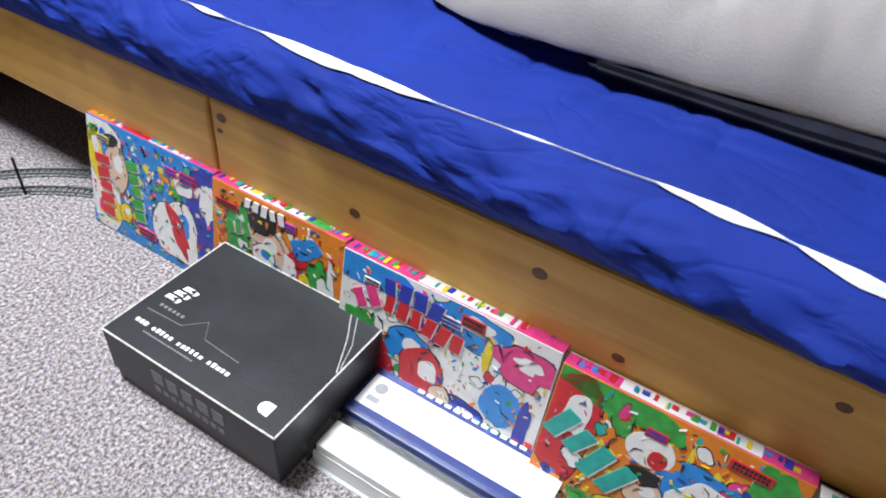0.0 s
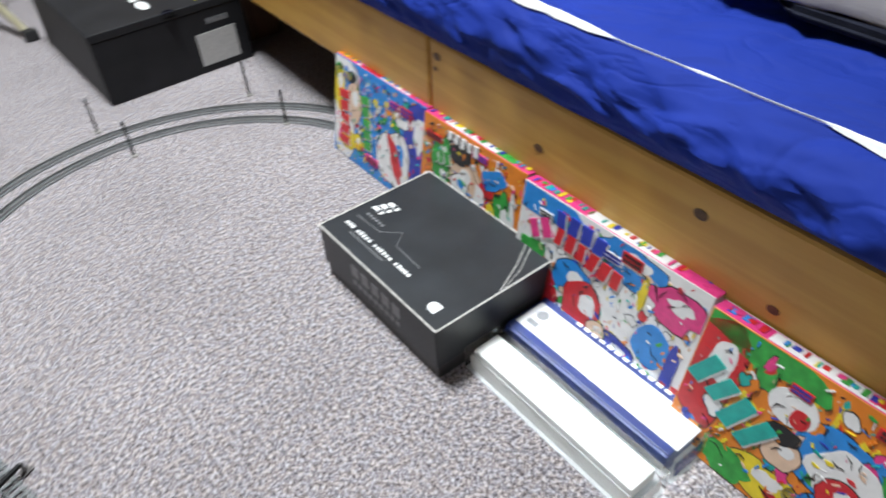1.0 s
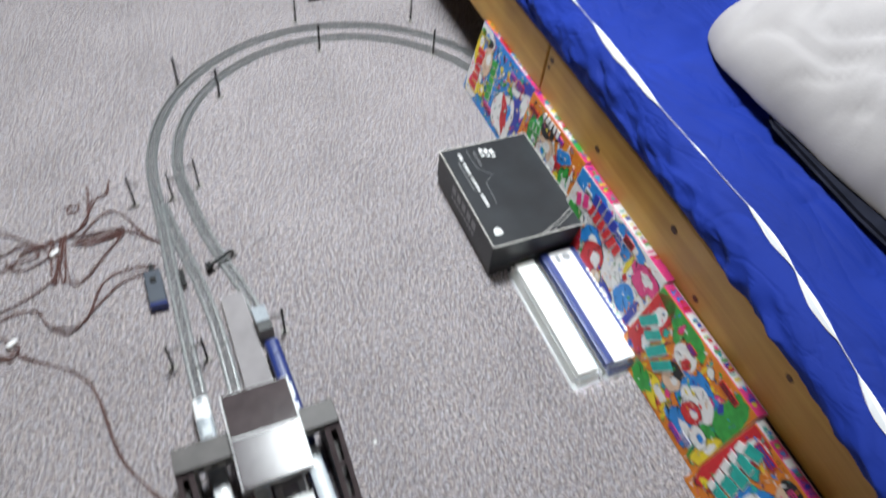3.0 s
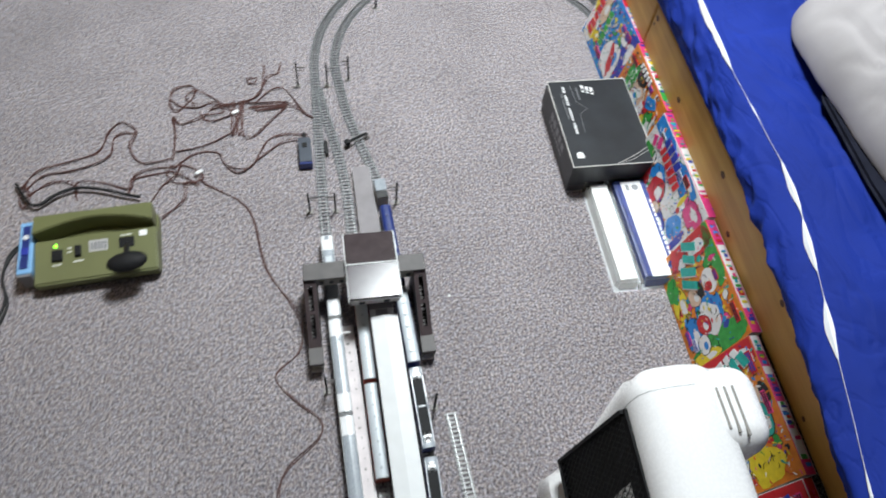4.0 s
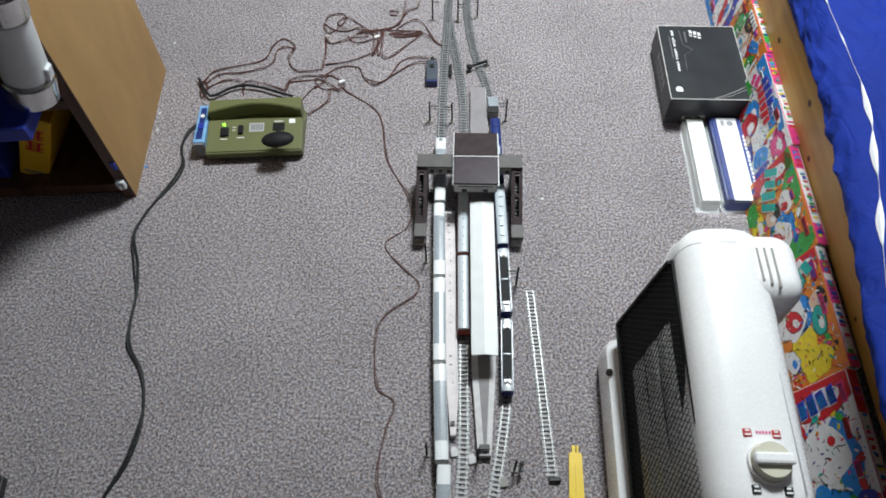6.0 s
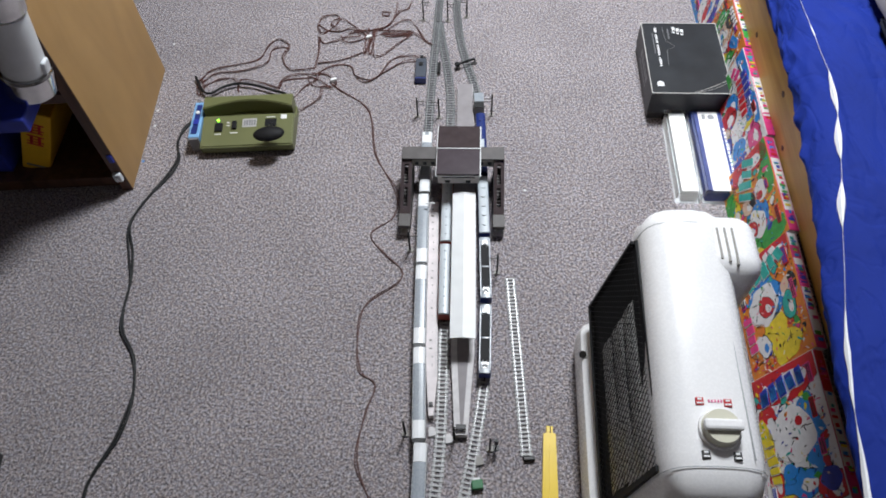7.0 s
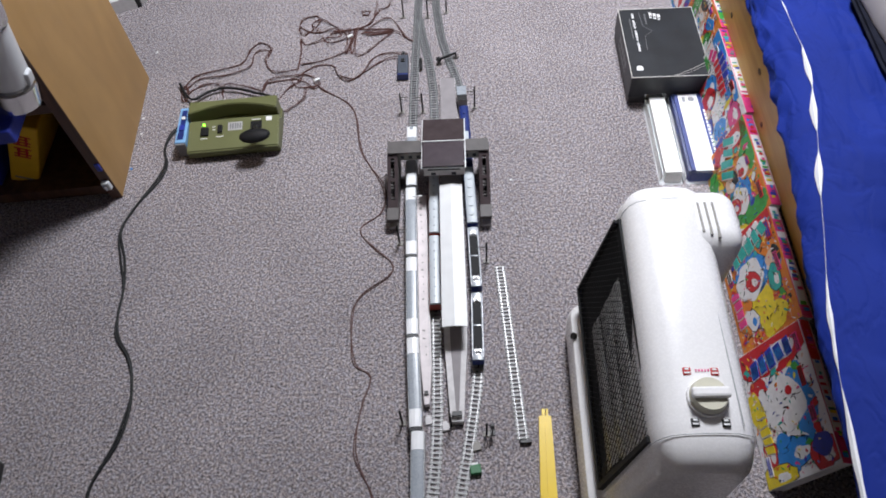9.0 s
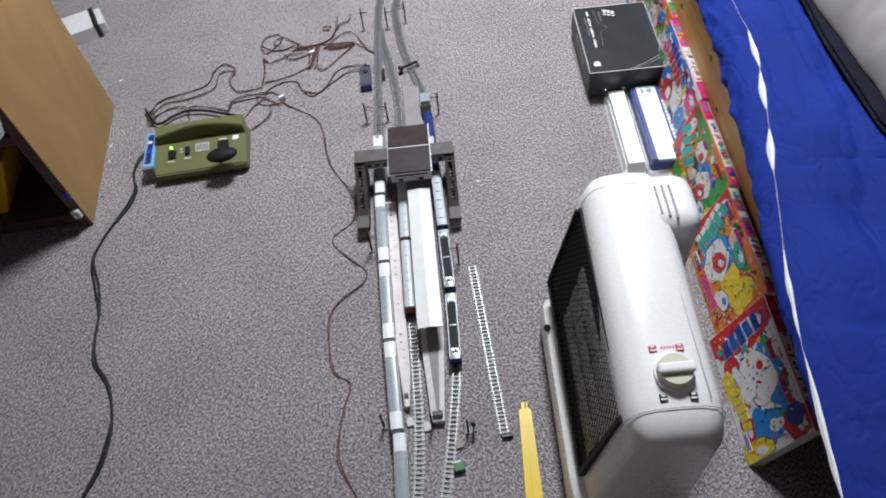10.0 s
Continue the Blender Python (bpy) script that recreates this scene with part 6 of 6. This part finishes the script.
def books_and_jars():
    b = thing("yellow_book", pose(-0.772, 0.468, 0.033, 0, 26, 3), "thick yellow book with red lettering on the low shelf", "book")
    box("cover", (0, 0.046, 0, 0.16, 0, 0.150), M_YELLOWBOOK, b, r=0.003)
    bm = bmesh.new()
    rnd = random.Random(8)
    for k in range(2):
        z = 0.122 - 0.030 * k
        for x0, x1, dz, hz in ((0.010, 0.036, 0.0, 0.003), (0.014, 0.032, -0.007, 0.003), (0.010, 0.036, -0.014, 0.003), (0.015, 0.019, -0.020, 0.022), (0.027, 0.031, -0.020, 0.022), (0.010, 0.035, -0.021, 0.003)):
            rbox(bm, x0, x1, -0.0006 - 0.0001 * k, 0, z + dz, z + dz + hz)
    part("red_title_bars", bm, M_RED, b)
    box("foot_bar", (0.008, 0.038, -0.0006, 0, 0.012, 0.016), M_GREYINK, b)
    b = thing("dark_binder", pose(-0.674, 0.60, 0.031, 0, 0, 5.6), "dark maroon binder standing on the low shelf", "book")
    box("cover", (0.0, 0.040, 0.0, 0.14, 0, 0.165), M_DARKWOOD, b, r=0.003)
    b = thing("blue_file", pose(-0.845, 0.455, 0.031, 0, 0, 2), "blue file standing on the low shelf", "book")
    box("cover", (0.0, 0.062, 0, 0.2, 0, 0.165), M_DEEPBLUE, b, r=0.003)
    b = thing("green_file", pose(-0.915, 0.455, 0.031, 0, 0, 2), "dark green file standing on the low shelf", "book")
    box("cover", (0.0, 0.062, 0, 0.2, 0, 0.155), M_GREEN, b, r=0.003)
    b = thing("blue_binder", pose(-0.752, 0.360, 0.2225, 0, 0, 5.6), "blue ring binder lying on the shelf, sticking out", "binder")
    box("cover", (0, 0.134, 0, 0.24, 0, 0.0245), M_DEEPBLUE, b, r=0.003)
    j = thing("metal_flask", pose(-0.620, 0.428, 0.2555, 0, 13, 0), "frosted flask with chrome collar and base leaning on the blue binder", "flask")
    for nm, z0, z1, r, r2, m_ in (("base_ring", 0, 0.040, 0.0345, 0.0355, M_CHROME), ("body", 0.040, 0.140, 0.030, 0.027, M_FROST), ("collar", 0.140, 0.180, 0.030, 0.030, M_CHROME), ("cap", 0.180, 0.215, 0.024, 0.020, M_CHROME)):
        bm = bmesh.new()
        cyl(bm, 0, 0, z0, z1, r, 36, r2)
        bmesh.ops.bevel(bm, geom=[e for e in bm.edges if abs(e.verts[0].co.z - e.verts[1].co.z) < 1e-6], offset=0.003, segments=3, affect="EDGES")
        part(nm, bm, m_, j, "", True)
    bm = bmesh.new()
    rbox(bm, 0.024, 0.034, -0.008, 0.008, 0.040, 0.062, r=0.003)
    part("spout", bm, M_FROST, j)


books_and_jars()


def snack_packet():
    t = thing("snack_packet", pose(-0.553, 0.418, 0.472, 0, 0, 12), "small blue and yellow carton lying on the flask's cap", "carton")
    box("carton", (-0.09, 0.042, -0.035, 0.035, 0, 0.045), M_SKYBLUE, t, r=0.002)
    box("printed_band", (-0.02, 0.0425, -0.0355, 0.0355, 0.004, 0.030), M_YELINK, t, label="yellow printed band")


snack_packet()

# ---- odd bits on the carpet ----
w = thing("paper_scraps", pose(-0.716, 0.992, 0, 0, 0, 24), "white folded papers with a black band beyond the bookcase", "paper")
box("sheet", (-0.05, 0.022, -0.022, 0.05, 0, 0.03), M_PAPER, w, r=0.001)
box("dark_band", (0.0225, 0.032, -0.022, 0.05, 0, 0.032), M_BLACK, w, r=0.001)
box("end_sheet", (0.0325, 0.046, -0.012, 0.05, 0, 0.026), M_PAPER, w, r=0.001)
for x, y, m_, lab in ((-0.581, 0.513, M_INKBLUE, "tiny blue plastic scrap on the carpet"), (-0.59, 0.64, M_PAPER, "tiny white paper scrap on the carpet"), (-0.608, 0.83, M_PAPER, "tiny white paper scrap on the carpet"),
                      (0.105, 0.462, M_PAPER, "tiny white paper scrap on the carpet"), (-0.584, 0.60, M_PAPER, "tiny white paper scrap on the carpet")):
    sc = thing("scrap", pose(x, y, 0, 0, 0, RW.uniform(0, 90)), lab, "scrap", "scraps on the carpet")
    box("chip", (-0.0025, 0.0025, -0.002, 0.002, 0, 0.0015), m_, sc, r=0.0006)
k = thing("black_case", pose(-0.665, -0.105, 0, 0, 0, 8), "small black plastic case on the carpet", "case")
box("body", (-0.03, 0.055, -0.06, 0.075, 0, 0.03), M_BLACK, k, r=0.004)
box("lid_line", (-0.0305, 0.0555, -0.0605, 0.0755, 0.016, 0.0175), M_GREYINK, k)
q = thing("green_toy", pose(0.012, 1.89, 0, 0, 0, 15), "small dark green plastic toy on the carpet", "toy")
box("block", (-0.02, 0.015, -0.012, 0.012, 0, 0.018), M_GREEN, q, r=0.003)
box("knob", (-0.006, 0.006, -0.006, 0.006, 0.018, 0.026), M_BLACK, q, r=0.002)
